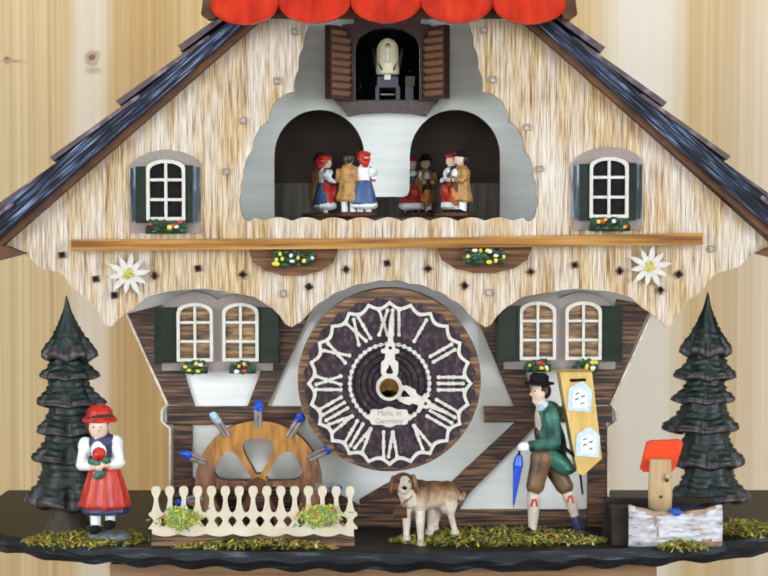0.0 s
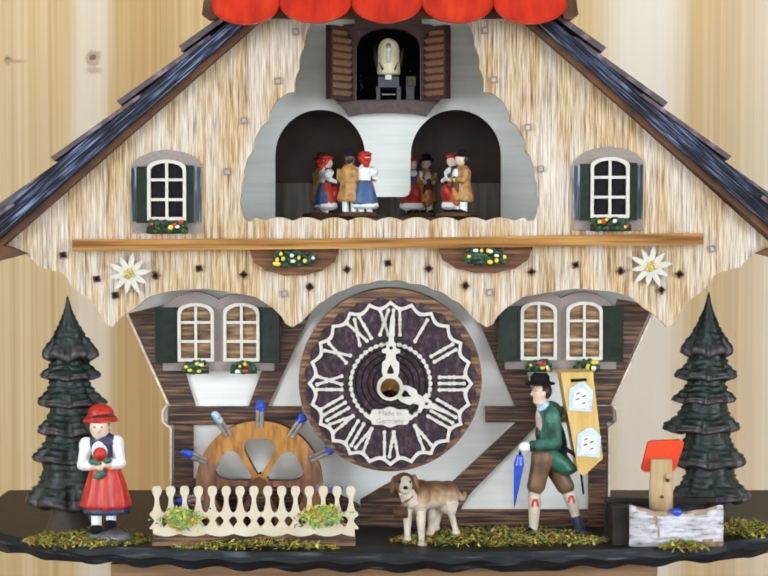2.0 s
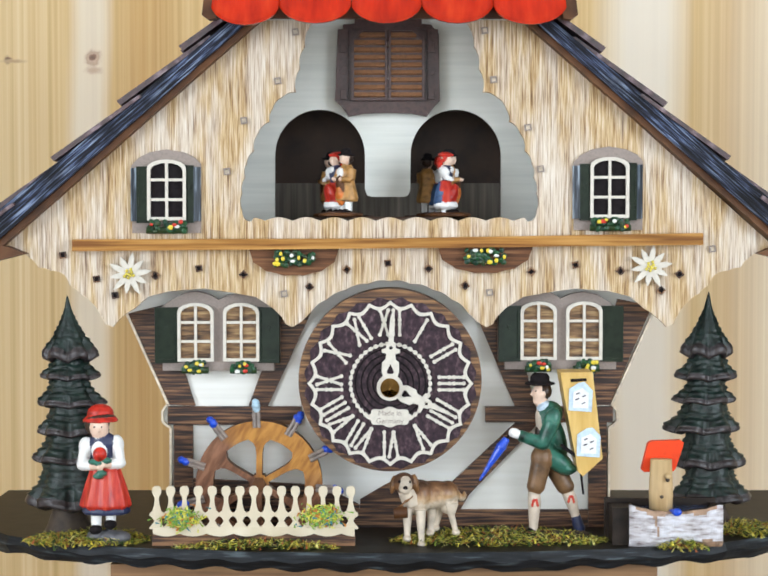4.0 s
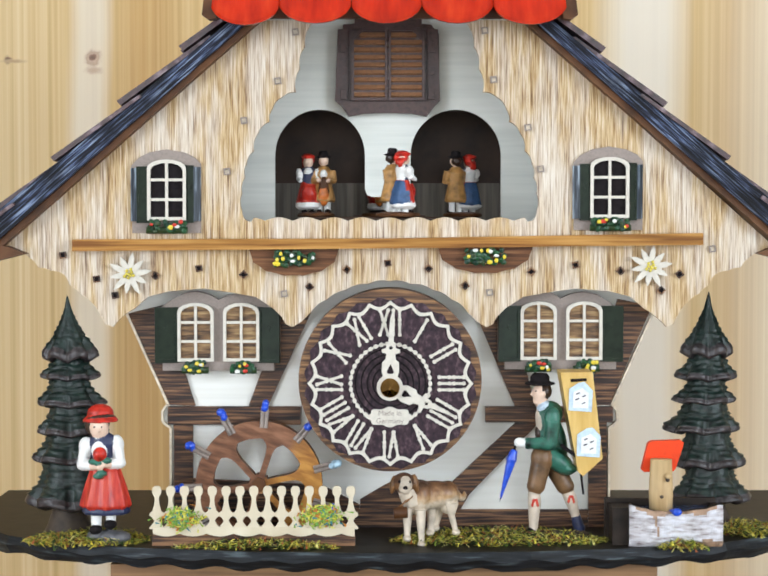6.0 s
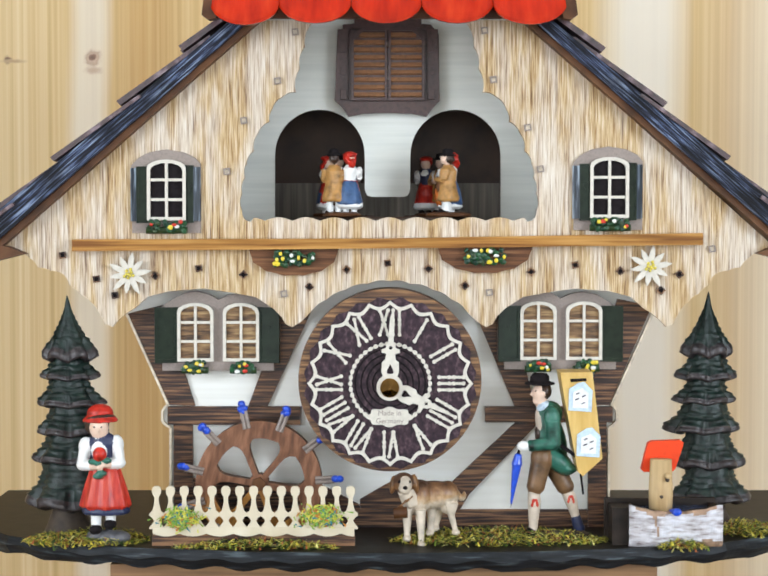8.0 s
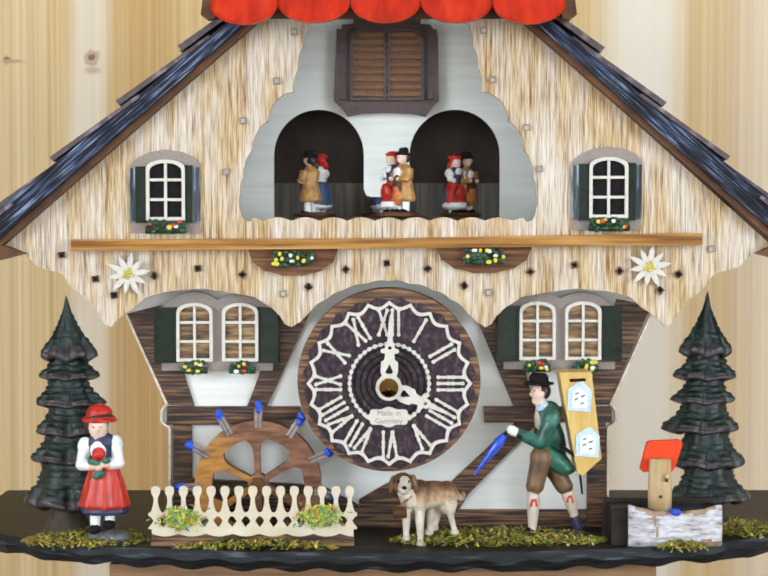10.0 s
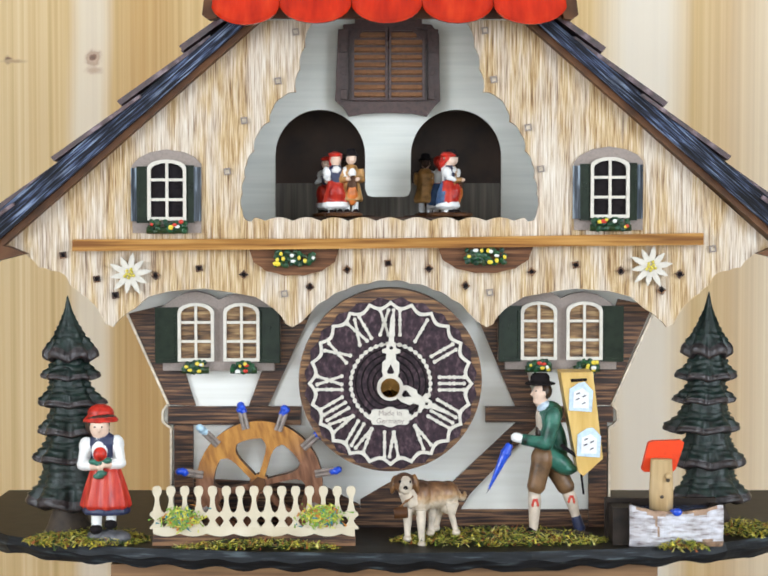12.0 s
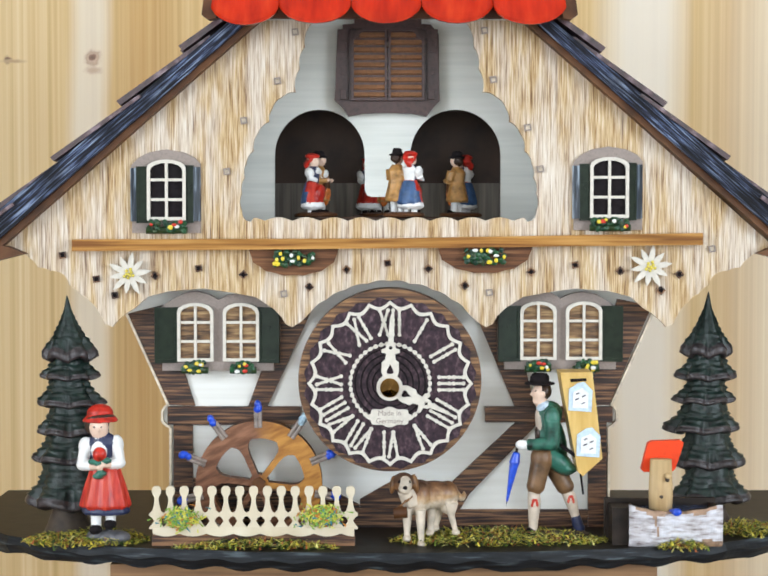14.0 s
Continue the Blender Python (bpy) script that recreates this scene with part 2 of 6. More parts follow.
def dog_coat():
    """Saddle of dark brown on the back, tan flanks, cream legs and chest, brushed into each other."""
    m, t, b = nodes_of("dog_coat", 0.36)
    co, sx, ad = t.nodes.new("ShaderNodeTexCoord"), t.nodes.new("ShaderNodeSeparateXYZ"), t.nodes.new("ShaderNodeMath")
    t.links.new(co.outputs["Object"], sx.inputs[0])
    ad.operation, ad.inputs[1].default_value = "MULTIPLY_ADD", 0.016
    t.links.new(noise_at(t, 1.0, (130, 130, 130), 5.0, 0.5), ad.inputs[0])
    t.links.new(sx.outputs[2], ad.inputs[2])
    mr = t.nodes.new("ShaderNodeMapRange")
    mr.inputs[1].default_value, mr.inputs[2].default_value = 0.014, 0.046
    t.links.new(ad.outputs[0], mr.inputs[0])
    fur = ramp(t, mr.outputs[0], [(0.0, (0.62, 0.52, 0.40)), (0.57, (0.62, 0.52, 0.40)), (0.69, (0.44, 0.27, 0.13)), (0.80, (0.22, 0.105, 0.045)), (0.94, (0.08, 0.035, 0.016))])
    hair = ramp(t, noise_at(t, 1.0, (500, 500, 200), 3.0), [(0.35, (0.6, 0.55, 0.5)), (0.6, (1, 1, 1))])
    t.links.new(mix(t, 0.6, fur, hair, "MULTIPLY"), b.inputs["Base Color"])
    bump(t, b, noise_at(t, 1.0, (700, 700, 300), 3.0), 0.5, 0.0004)
    return m


def wheel_wood():
    """Varnished wheel: orange towards its own upper part, plum-brown elsewhere."""
    m, t, b = nodes_of("wheel_wood", 0.45, 0, 0.0, 0.3)
    co, sx, ln, dv, ad = (t.nodes.new("ShaderNode" + k) for k in ("TexCoord", "SeparateXYZ", "VectorMath", "Math", "Math"))
    ln.operation, dv.operation, ad.operation, ad.inputs[1].default_value = "LENGTH", "DIVIDE", "MULTIPLY_ADD", 0.5
    t.links.new(co.outputs["Object"], sx.inputs[0])
    t.links.new(co.outputs["Object"], ln.inputs[0])
    t.links.new(sx.outputs[2], dv.inputs[0])
    t.links.new(ln.outputs["Value"], dv.inputs[1])
    t.links.new(noise_at(t, 1.0, (60, 60, 60), 3.0), ad.inputs[0])
    t.links.new(dv.outputs[0], ad.inputs[2])
    g = noise_at(t, 1.0, (300, 60, 70), 4.0, 0.3)
    gold = ramp(t, g, [(0.32, (0.26, 0.100, 0.022)), (0.5, (0.40, 0.175, 0.036)), (0.68, (0.52, 0.25, 0.055))])
    plum = ramp(t, g, [(0.32, (0.105, 0.042, 0.021)), (0.5, (0.19, 0.082, 0.042)), (0.68, (0.29, 0.135, 0.075))])
    f = ramp(t, ad.outputs[0], [(0.55, (0, 0, 0)), (0.95, (1, 1, 1))])
    t.links.new(mix(t, f, plum, gold), b.inputs["Base Color"])
    bump(t, b, g, 0.25)
    return m


DOGWHITE = paint("dog_cream", (0.62, 0.53, 0.42), 0.38, 0.3, 120)
DOGCOAT, WHEELWOOD = dog_coat(), wheel_wood()
PINGREY = paint("pin_grey", (0.25, 0.20, 0.17), 0.4, 0.3, 300)
DIALWOOD = wood("dial_rim_wood", [(0.36, (0.035, 0.014, 0.006)), (0.50, (0.14, 0.062, 0.024)), (0.66, (0.34, 0.18, 0.072))], (30, 60, 520), (30, 30, 60), 0.45, 0.3)
DIALDARK = wood("dial_plum_wood", [(0.3, (0.012, 0.006, 0.012)), (0.52, (0.042, 0.020, 0.030)), (0.72, (0.13, 0.078, 0.095))], (330, 60, 240), (24, 24, 24), 0.5, 0.35, 0.0, 0.5, 0.3)
BRASS = paint("brass", (0.22, 0.125, 0.04), 0.10, 0.15, 300, 0, 1.0)
REDTOY = paint("red_cap_paint", (0.80, 0.058, 0.010), 0.45, 0.12, 150, 0.0, 0, 0.15, 0.25)
LOGPALE = wood("pale_log", [(0.3, (0.42, 0.27, 0.12)), (0.6, (0.64, 0.46, 0.24)), (0.8, (0.74, 0.58, 0.35))], (200, 200, 20), (60, 60, 40), 0.6)
SILVERBARK = wood("silver_bark", [(0.30, (0.22, 0.18, 0.18)), (0.42, (0.48, 0.45, 0.47)), (0.58, (0.66, 0.66, 0.71))], (130, 130, 520), (70, 70, 70), 0.4, 1.0, 0.0, 0.7)
APRONWOOD = wood("under_apron", [(0.35, (0.20, 0.10, 0.04)), (0.65, (0.34, 0.19, 0.08))], (12, 60, 300), (20, 20, 20), 0.5)
PLASTER = paint("white_plaster", (0.78, 0.76, 0.72), 0.8, 0.03, 20)
FLOORWOOD = wood("floor_oak", [(0.3, (0.22, 0.13, 0.07)), (0.7, (0.36, 0.23, 0.12))], (30, 2, 30), (4, 4, 4), 0.5)
LEAFY = motley("moss_shreds", [(0.30, 0.28, 0.03), (0.04, 0.07, 0.015), (0.78, 0.66, 0.08), (0.52, 0.46, 0.07), (0.05, 0.09, 0.015), (0.62, 0.54, 0.10), (0.40, 0.11, 0.03), (0.20, 0.28, 0.03), (0.03, 0.05, 0.01), (0.72, 0.66, 0.22)])
LEAFGREEN = motley("box_leaves", [(0.008, 0.055, 0.018), (0.012, 0.080, 0.025), (0.02, 0.045, 0.012), (0.006, 0.040, 0.020)], 0.4)
BLOSSOM = motley("box_blossom", [(0.80, 0.80, 0.76), (0.80, 0.62, 0.03), (0.62, 0.04, 0.02), (0.80, 0.80, 0.76), (0.75, 0.60, 0.05)], 0.4)
POSY = motley("posy_shreds", [(0.25, 0.36, 0.04), (0.60, 0.56, 0.06), (0.16, 0.34, 0.05), (0.66, 0.62, 0.14), (0.04, 0.20, 0.24), (0.62, 0.58, 0.08), (0.30, 0.42, 0.06), (0.20, 0.38, 0.06), (0.55, 0.20, 0.03), (0.34, 0.46, 0.08)])
CUCKOO = paint("cream_bird", (0.82, 0.76, 0.50), 0.4, 0.06)
MECH = paint("black_mechanism", (0.016, 0.018, 0.034), 0.3, 0.4, gloss=0.5)
# pale blue stops paint the reflection on the shutters' outer leaf
SHEEN = wood("painted_blue_sheen", [(0.36, (0.010, 0.016, 0.022)), (0.52, (0.05, 0.07, 0.10)), (0.66, (0.34, 0.42, 0.50))], (700, 60, 40), (60, 60, 60), 0.4)


# ---- building helpers ----
def solid(bm, pts, y0, y1, mi=0):
    """A plate: the outline pts of (x, z), from depth y0 (front) to y1."""
    a = [bm.verts.new((x, y0, z)) for x, z in pts]
    b = [bm.verts.new((x, y1, z)) for x, z in pts]
    fs = [bm.faces.new(a), bm.faces.new(b[::-1])]
    fs += [bm.faces.new((a[i - 1], b[i - 1], b[i], a[i])) for i in range(len(a))]
    for f in fs:
        f.material_index = mi
    return fs[0]


def band(bm, outer, inner, y0, y1, mi=0):
    """A plate with a hole: two outlines with as many points each."""
    n = len(outer)
    v = [[bm.verts.new((x, y, z)) for x, z in pts] for pts in (outer, inner) for y in (y0, y1)]
    oa, ob, ia, ib = v
    for i in range(n):
        for q in ((oa[i - 1], oa[i], ia[i], ia[i - 1]), (ob[i], ob[i - 1], ib[i - 1], ib[i]),
                  (oa[i - 1], ob[i - 1], ob[i], oa[i]), (ia[i], ib[i], ib[i - 1], ia[i - 1])):
            bm.faces.new(q).material_index = mi


def block(bm, x0, x1, y0, y1, z0, z1, mi=0):
    solid(bm, [(x0, z0), (x1, z0), (x1, z1), (x0, z1)], y0, y1, mi)


def lathe(bm, profile, at, n=20, mi=0, squash=1.0, wob=None):
    """Turned about the upright axis through at: profile of (radius, z)."""
    rings = []
    for r, z in profile:
        ring = []
        for i in range(n):
            a = math.tau * i / n
            k = wob(a, z) if wob else 1.0
            ring.append(bm.verts.new((at[0] + r * k * math.cos(a), at[1] + r * k * squash * math.sin(a), at[2] + z)))
        rings.append(ring)
    for p, q in zip(rings, rings[1:]):
        for i in range(n):
            bm.faces.new((p[i - 1], p[i], q[i], q[i - 1])).material_index = mi
    bm.faces.new(rings[0][::-1]).material_index = mi
    bm.faces.new(rings[-1]).material_index = mi


def ell(bm, c, r, mi=0, tilt=None, n=12):
    """An ellipsoid at c with radii r, tilted by Euler degrees."""
    m = Matrix.Translation(c) @ (pose(0, 0, 0, *tilt) if tilt else Matrix()) @ Matrix.Diagonal((*r, 1))
    for v in bmesh.ops.create_uvsphere(bm, u_segments=n, v_segments=max(6, n * 2 // 3), radius=1, matrix=m)["verts"]:
        for f in v.link_faces:
            f.material_index = mi


def limb(bm, a, b, ra, rb, mi=0, n=10):
    """A tapered round bar from a to b."""
    a, b = Vector(a), Vector(b)
    m = Matrix.Translation((a + b) / 2) @ (b - a).to_track_quat("Z", "Y").to_matrix().to_4x4()
    made = bmesh.ops.create_cone(bm, cap_ends=True, segments=n, radius1=ra, radius2=rb, depth=(b - a).length, matrix=m)
    for v in made["verts"]:
        for f in v.link_faces:
            f.material_index = mi


def slab(bm, a, b, w, y0, y1, mi=0, w2=None):
    """A straight bar between two points of (x, z), w wide, flat to the front."""
    a, b = Vector(a), Vector(b)
    n = (b - a).normalized()
    s, e = Vector((-n.y, n.x)) * w / 2, Vector((-n.y, n.x)) * (w if w2 is None else w2) / 2
    solid(bm, [tuple(a + s), tuple(a - s), tuple(b - e), tuple(b + e)], y0, y1, mi)


def mesh_of(name, bm, mats, smooth=False, bevel=0.0):
    if bevel:
        bmesh.ops.bevel(bm, geom=[e for e in bm.edges if e.is_manifold and e.calc_face_angle(0) > 0.6], offset=bevel, segments=2, affect="EDGES", profile=0.6)
    bmesh.ops.recalc_face_normals(bm, faces=bm.faces)
    if not smooth:
        bmesh.ops.triangulate(bm, faces=[f for f in bm.faces if len(f.verts) > 4])
    me = bpy.data.meshes.new(name)
    bm.to_mesh(me)
    bm.free()
    for m in (mats if isinstance(mats, (list, tuple)) else [mats]):
        me.materials.append(m)
    if smooth:
        me.polygons.foreach_set("use_smooth", [True] * len(me.polygons))
    return me


def fuse(bm, size, rounds=2):
    """Grown together like one cast: overlapping forms become one skin, each patch keeping its paint."""
    bm.faces.ensure_lookup_table()
    old = bvhtree.BVHTree.FromBMesh(bm)
    paints = [f.material_index for f in bm.faces]
    me = bpy.data.meshes.new("cast")
    bm.to_mesh(me)
    bm.free()
    tmp = new("cast", me)
    mod = tmp.modifiers.new("skin", "REMESH")
    mod.mode, mod.voxel_size = "VOXEL", size
    dg = bpy.context.evaluated_depsgraph_get()
    skin = bpy.data.meshes.new_from_object(tmp.evaluated_get(dg))
    out = bmesh.new()
    out.from_mesh(skin)
    bpy.data.objects.remove(tmp)
    bpy.data.meshes.remove(me)
    bpy.data.meshes.remove(skin)
    for f in out.faces:
        f.material_index = paints[old.find_nearest(f.calc_center_median())[2]]
    for _ in range(rounds):
        bmesh.ops.smooth_vert(out, verts=out.verts, factor=0.5, use_axis_x=True, use_axis_y=True, use_axis_z=True)
    return out


def part(name, bm, material, parent, label="", smooth=False, bevel=0.0):
    """One mesh as a part of a thing, modelled where it stands."""
    ob = new(name, mesh_of(name, bm, material, smooth, bevel))
    ob.parent = parent
    m = parent.matrix_basis.copy()
    if parent.parent:
        m = parent.parent.matrix_basis @ parent.matrix_parent_inverse @ m
    ob.matrix_parent_inverse = m.inverted()
    return tagged(ob, label)


def local_part(name, bm, material, parent, label="", smooth=False, bevel=0.0):
    """One mesh as a part, modelled in its thing's own space."""
    ob = new(name, mesh_of(name, bm, material, smooth, bevel))
    ob.parent = parent
    return tagged(ob, label)


def thing(name, bm, material, label, category, smooth=False, bevel=0.0, group="", kind=""):
    """One mesh as a thing of its own; its origin goes to the middle of its foot."""
    me = mesh_of(name, bm, material, smooth, bevel)
    co = np.empty(len(me.vertices) * 3)
    me.vertices.foreach_get("co", co)
    co = co.reshape(-1, 3)
    lo, hi = co.min(0), co.max(0)
    foot = Vector(((lo[0] + hi[0]) / 2, (lo[1] + hi[1]) / 2, lo[2]))
    me.transform(Matrix.Translation(-foot))
    ob = new(name, me)
    ob.location = foot
    return tagged(ob, label, category, group, kind)


def base_of(name, x, y, z, label, category, group=""):
    ob = new(name)
    ob.empty_display_size = 0.02
    ob.location = (x, y, z)
    return tagged(ob, label, category, group)


def arch(x0, x1, z0, z1, rise, n=8):
    """Outline of an arched opening; the arch springs rise below the crown z1."""
    c, w = (x0 + x1) / 2, (x1 - x0) / 2
    top = [(c + w * math.cos(math.pi * i / n), z1 - rise + rise * math.sin(math.pi * i / n)) for i in range(n + 1)]
    return [(x0, z0), (x1, z0)] + top


def round_pts(c, r, n, bumps=0, depth=0.0, sharp=True):
    out = []
    for i in range(n):
        a = math.tau * i / n
        k = r - depth * (abs(math.cos(a * bumps / 2)) if sharp else math.cos(a * bumps)) if bumps else r
        out.append((c[0] + k * math.sin(a), c[1] + k * math.cos(a)))
    return out


def mirrored(pts, x0):
    return [(2 * x0 - x, z) for x, z in pts]


rnd = random.Random(7)
BASE_Z = 1.3114        # top of the base plate

# ---- the room: pine wall behind the clock, the rest unseen and added ----
bm = bmesh.new()
block(bm, -1.5, 1.5, 0.45, 0.55, 0, 2.6)
wall = tagged(new("wall_north", mesh_of("wall_north", bm, PINE)), "pale knotty pine board wall behind the clock", "wall", kind="structure")
# unseen walls close the room; their openings are made up around the lamps
bm = bmesh.new()
for x0, x1, z0, z1 in ((-1.5, -0.98, 0, 2.6), (0.98, 1.5, 0, 2.6), (-0.98, 0.98, 0, 1.14), (-0.98, 0.98, 2.1, 2.6)):
    block(bm, x0, x1, -2.6, -2.5, z0, z1)
tagged(new("wall_south", mesh_of("wall_south", bm, PLASTER)), "unseen plain white plaster wall with a made-up wide opening behind the fill lamp", "wall", kind="structure")
for name, x in (("wall_west", -1.4), ("wall_east", 1.4)):
    bm = bmesh.new()
    s = 0.1
    for y0, y1, z0, z1 in ((-2.5, -1.9, 0, 2.6), (-0.8, 0.45, 0, 2.6), (-1.9, -0.8, 0, 1.22), (-1.9, -0.8, 2.22, 2.6)):
        block(bm, x - s, x + s, y0, y1, z0, z1)
    tagged(new(name, mesh_of(name, bm, PLASTER)), "unseen plain white plaster wall with a made-up opening behind the side lamp", "wall", kind="structure")
bm = bmesh.new()
block(bm, -1.5, 1.5, -2.6, 0.55, -0.1, 0)
tagged(new("floor", mesh_of("floor", bm, FLOORWOOD)), "plain oak board floor", "floor", kind="structure")
bm = bmesh.new()
block(bm, -1.5, 1.5, -2.6, 0.55, 2.6, 2.7)
tagged(new("ceiling", mesh_of("ceiling", bm, PLASTER)), "plain white ceiling", "ceiling", kind="structure")

# ---- the clock's house ----
clock = base_of("cuckoo_clock", 0.0035, 0.04, BASE_Z - 0.010, "carved chalet cuckoo clock with striped veneer gable and red canopy", "clock")
CX = 0.0036

# base plate with a chipped, scalloped front edge
bm = bmesh.new()
EDGE = [(-0.266, 0.136), (-0.266, 0.08), (-0.260, 0.025), (-0.246, -0.008), (-0.228, -0.029), (-0.196, -0.050), (-0.150, -0.065), (-0.080, -0.077), (0.0, -0.081)]
half = []
for (xa, ya), (xb, yb) in zip(EDGE, EDGE[1:]):
    n = max(2, int(math.hypot(xb - xa, yb - ya) / 0.004))
    half += [(xa + (xb - xa) * i / n, ya + (yb - ya) * i / n) for i in range(n)]
rim = half + [(0.0, -0.081)] + [(-x, y) for x, y in reversed(half)]
top, low, bot = [], [], []
for x, y in rim:
    chip = (0.5 + 0.5 * math.sin(x * math.tau / 0.030 + 0.4))
    n = Vector((x, y - 0.1)).normalized()
    top.append(bm.verts.new((0.0035 + x, y, BASE_Z)))
    low.append(bm.verts.new((0.0035 + x + n.x * 0.002, y + n.y * 0.002, BASE_Z - 0.0042 - 0.0020 * chip)))
    bot.append(bm.verts.new((0.0035 + x - n.x * 0.001, y - n.y * 0.001, BASE_Z - 0.0092 - 0.0026 * chip)))
bm.faces.new(top)
bm.faces.new(bot[::-1])
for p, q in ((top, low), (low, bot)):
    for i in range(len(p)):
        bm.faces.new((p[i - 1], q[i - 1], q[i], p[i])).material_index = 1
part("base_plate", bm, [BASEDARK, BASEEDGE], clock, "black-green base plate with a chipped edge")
bm = bmesh.new()
block(bm, -0.1595, 0.1595, -0.055, 0.125, 0.0, BASE_Z - 0.0119)
thing("display_stand", bm, APRONWOOD, "plain brown wooden display stand under the clock", "stand", bevel=0.0015)

# lower wall
HALF = [(0.0036, 1.4670), (0.0036, 1.3114), (-0.1311, 1.3114), (-0.1308, 1.3730), (-0.1338, 1.3748), (-0.1359, 1.3772), (-0.1358, 1.3832), (-0.1337, 1.3863), (-0.1322, 1.3869), (-0.1589, 1.4466), (-0.1453, 1.4670)]
bm = bmesh.new()
solid(bm, HALF[2:] + mirrored(HALF[2:], 0.0036)[::-1], 0.0, 0.130)
house_wall = part("house_wall", bm, WHITEPLY, clock, "white plywood house front")
def timber(pts, mat=DARKWOOD, y=-0.0025, name="timber"):
    bm = bmesh.new()
    solid(bm, pts, y, -0.0001)
    part(name, bm, mat, house_wall, bevel=0.0003)
timber([(-0.1565, 1.4430), (-0.1349, 1.4484), (-0.1156, 1.3863), (-0.1313, 1.3869)])
timber([(-0.0673, 1.4550), (-0.0387, 1.4550), (-0.0457, 1.4415), (-0.0711, 1.3863), (-0.0831, 1.3863), (-0.0686, 1.4249)])
timber([(-0.1325, 1.3860), (-0.0512, 1.3860), (-0.0512, 1.3748), (-0.1326, 1.3748)], y=-0.0032)
timber([(-0.1290, 1.3745), (-0.1172, 1.3745), (-0.1175, 1.3117), (-0.1293, 1.3117)], DARKWOOD_UP)
timber([(0.1640, 1.4478), (0.1430, 1.4520), (0.1235, 1.3863), (0.1385, 1.3869)])
timber([(0.0754, 1.4550), (0.0499, 1.4550), (0.0574, 1.4400), (0.0801, 1.3863), (0.0928, 1.3863), (0.0830, 1.4249)])
timber([(0.0620, 1.3860), (0.1403, 1.3860), (0.1404, 1.3763), (0.0621, 1.3763)], y=-0.0032)
timber([(0.1253, 1.3760), (0.1368, 1.3760), (0.1371, 1.3117), (0.1257, 1.3117)], DARKWOOD_UP)
timber([(0.0807, 1.3760), (0.0952, 1.3760), (0.0525, 1.3317), (0.0471, 1.3226), (0.0260, 1.3226), (0.0365, 1.3341)])
timber([(-0.0148, 1.3223), (0.1253, 1.3223), (0.1254, 1.3114), (-0.0148, 1.3114)])
timber([(-0.0147, 1.3224), (-0.0147, 1.3285), (0.0003, 1.3373), (0.0100, 1.3425), (0.0200, 1.3400), (0.0258, 1.3300), (0.0258, 1.3224)])
timber([(-0.1171, 1.3417), (-0.0374, 1.3372), (-0.0148, 1.3250), (-0.0148, 1.3114), (-0.1172, 1.3114)])
for side in (0, 1):                                     # pale sawn edge of the front
    bm = bmesh.new()
    for a, b in zip(HALF[2:9], HALF[3:10]):
        p, q = (a, b) if not side else mirrored([a, b], 0.0036)
        slab(bm, p, q, 0.0014, -0.0036, -0.0001)
    part("sawn_edge", bm, EDGEPLY, house_wall)

# striped gable
RISE = [(0.0035, 1.4636), (-0.0094, 1.4619), (-0.0229, 1.4583), (-0.0341, 1.4525), (-0.0429, 1.4460), (-0.0488, 1.4398), (-0.0550, 1.4360), (-0.0588, 1.4377), (-0.0617, 1.4425), (-0.0664, 1.4472), (-0.0770, 1.4542),
        (-0.0922, 1.4569), (-0.1084, 1.4592), (-0.1289, 1.4575), (-0.1416, 1.4542), (-0.1495, 1.4472), (-0.1546, 1.4442), (-0.1590, 1.4401), (-0.1628, 1.4360), (-0.1675, 1.4377), (-0.1707, 1.4442), (-0.1768, 1.4519), (-0.1824, 1.4560), (-0.1885, 1.4613), (-0.1920, 1.4677),
        (-0.1996, 1.4698), (-0.2072, 1.4718), (-0.2124, 1.4777), (-0.2183, 1.4812), (-0.2270, 1.4845), (-0.0764, 1.6189)]
HOLE = [(-0.0414, 1.6195), (-0.0473, 1.6035), (-0.0502, 1.5905), (-0.0526, 1.5765), (-0.0608, 1.5736), (-0.0667, 1.5666), (-0.0684, 1.5590), (-0.0752, 1.5520), (-0.0778, 1.5415), (-0.0823, 1.5336), (-0.0832, 1.5257), (-0.0850, 1.5161), (-0.0850, 1.5059), (-0.0827, 1.5000), (-0.0797, 1.4991)]
def bulge(pts, k, out):
    """Each step of an outline becomes a shallow arc."""
    res = []
    for a, b in zip(pts, pts[1:]):
        a, b = Vector(a), Vector(b)
        n = Vector((-(b - a).y, (b - a).x)) * out
        res += [tuple(a.lerp(b, i / k) + n * 4 * (i / k) * (1 - i / k)) for i in range(k)]
    return res + [pts[-1]]
w0, w1 = (-0.0797, 1.4991), (0.0035, 1.5018)
wave = [(w0[0] + (w1[0] - w0[0]) * i / 40, w0[1] + 0.0006 + 0.0022 * abs(math.cos(math.pi * 5.0 * i / 40))) for i in range(1, 41)]
half = bulge(RISE[:5], 4, -0.10) + RISE[5:17] + bulge(RISE[17:30], 3, -0.08)[1:] + RISE[30:] + bulge(HOLE[:14], 4, -0.12) + HOLE[14:] + wave
bm = bmesh.new()
solid(bm, half + [(2 * 0.0032 - x, z) for x, z in reversed(half[1:-1])], -0.022, -0.018)
gable = part("gable_front", bm, VENEER, clock, "cream and amber striped veneer gable with a scalloped edge")
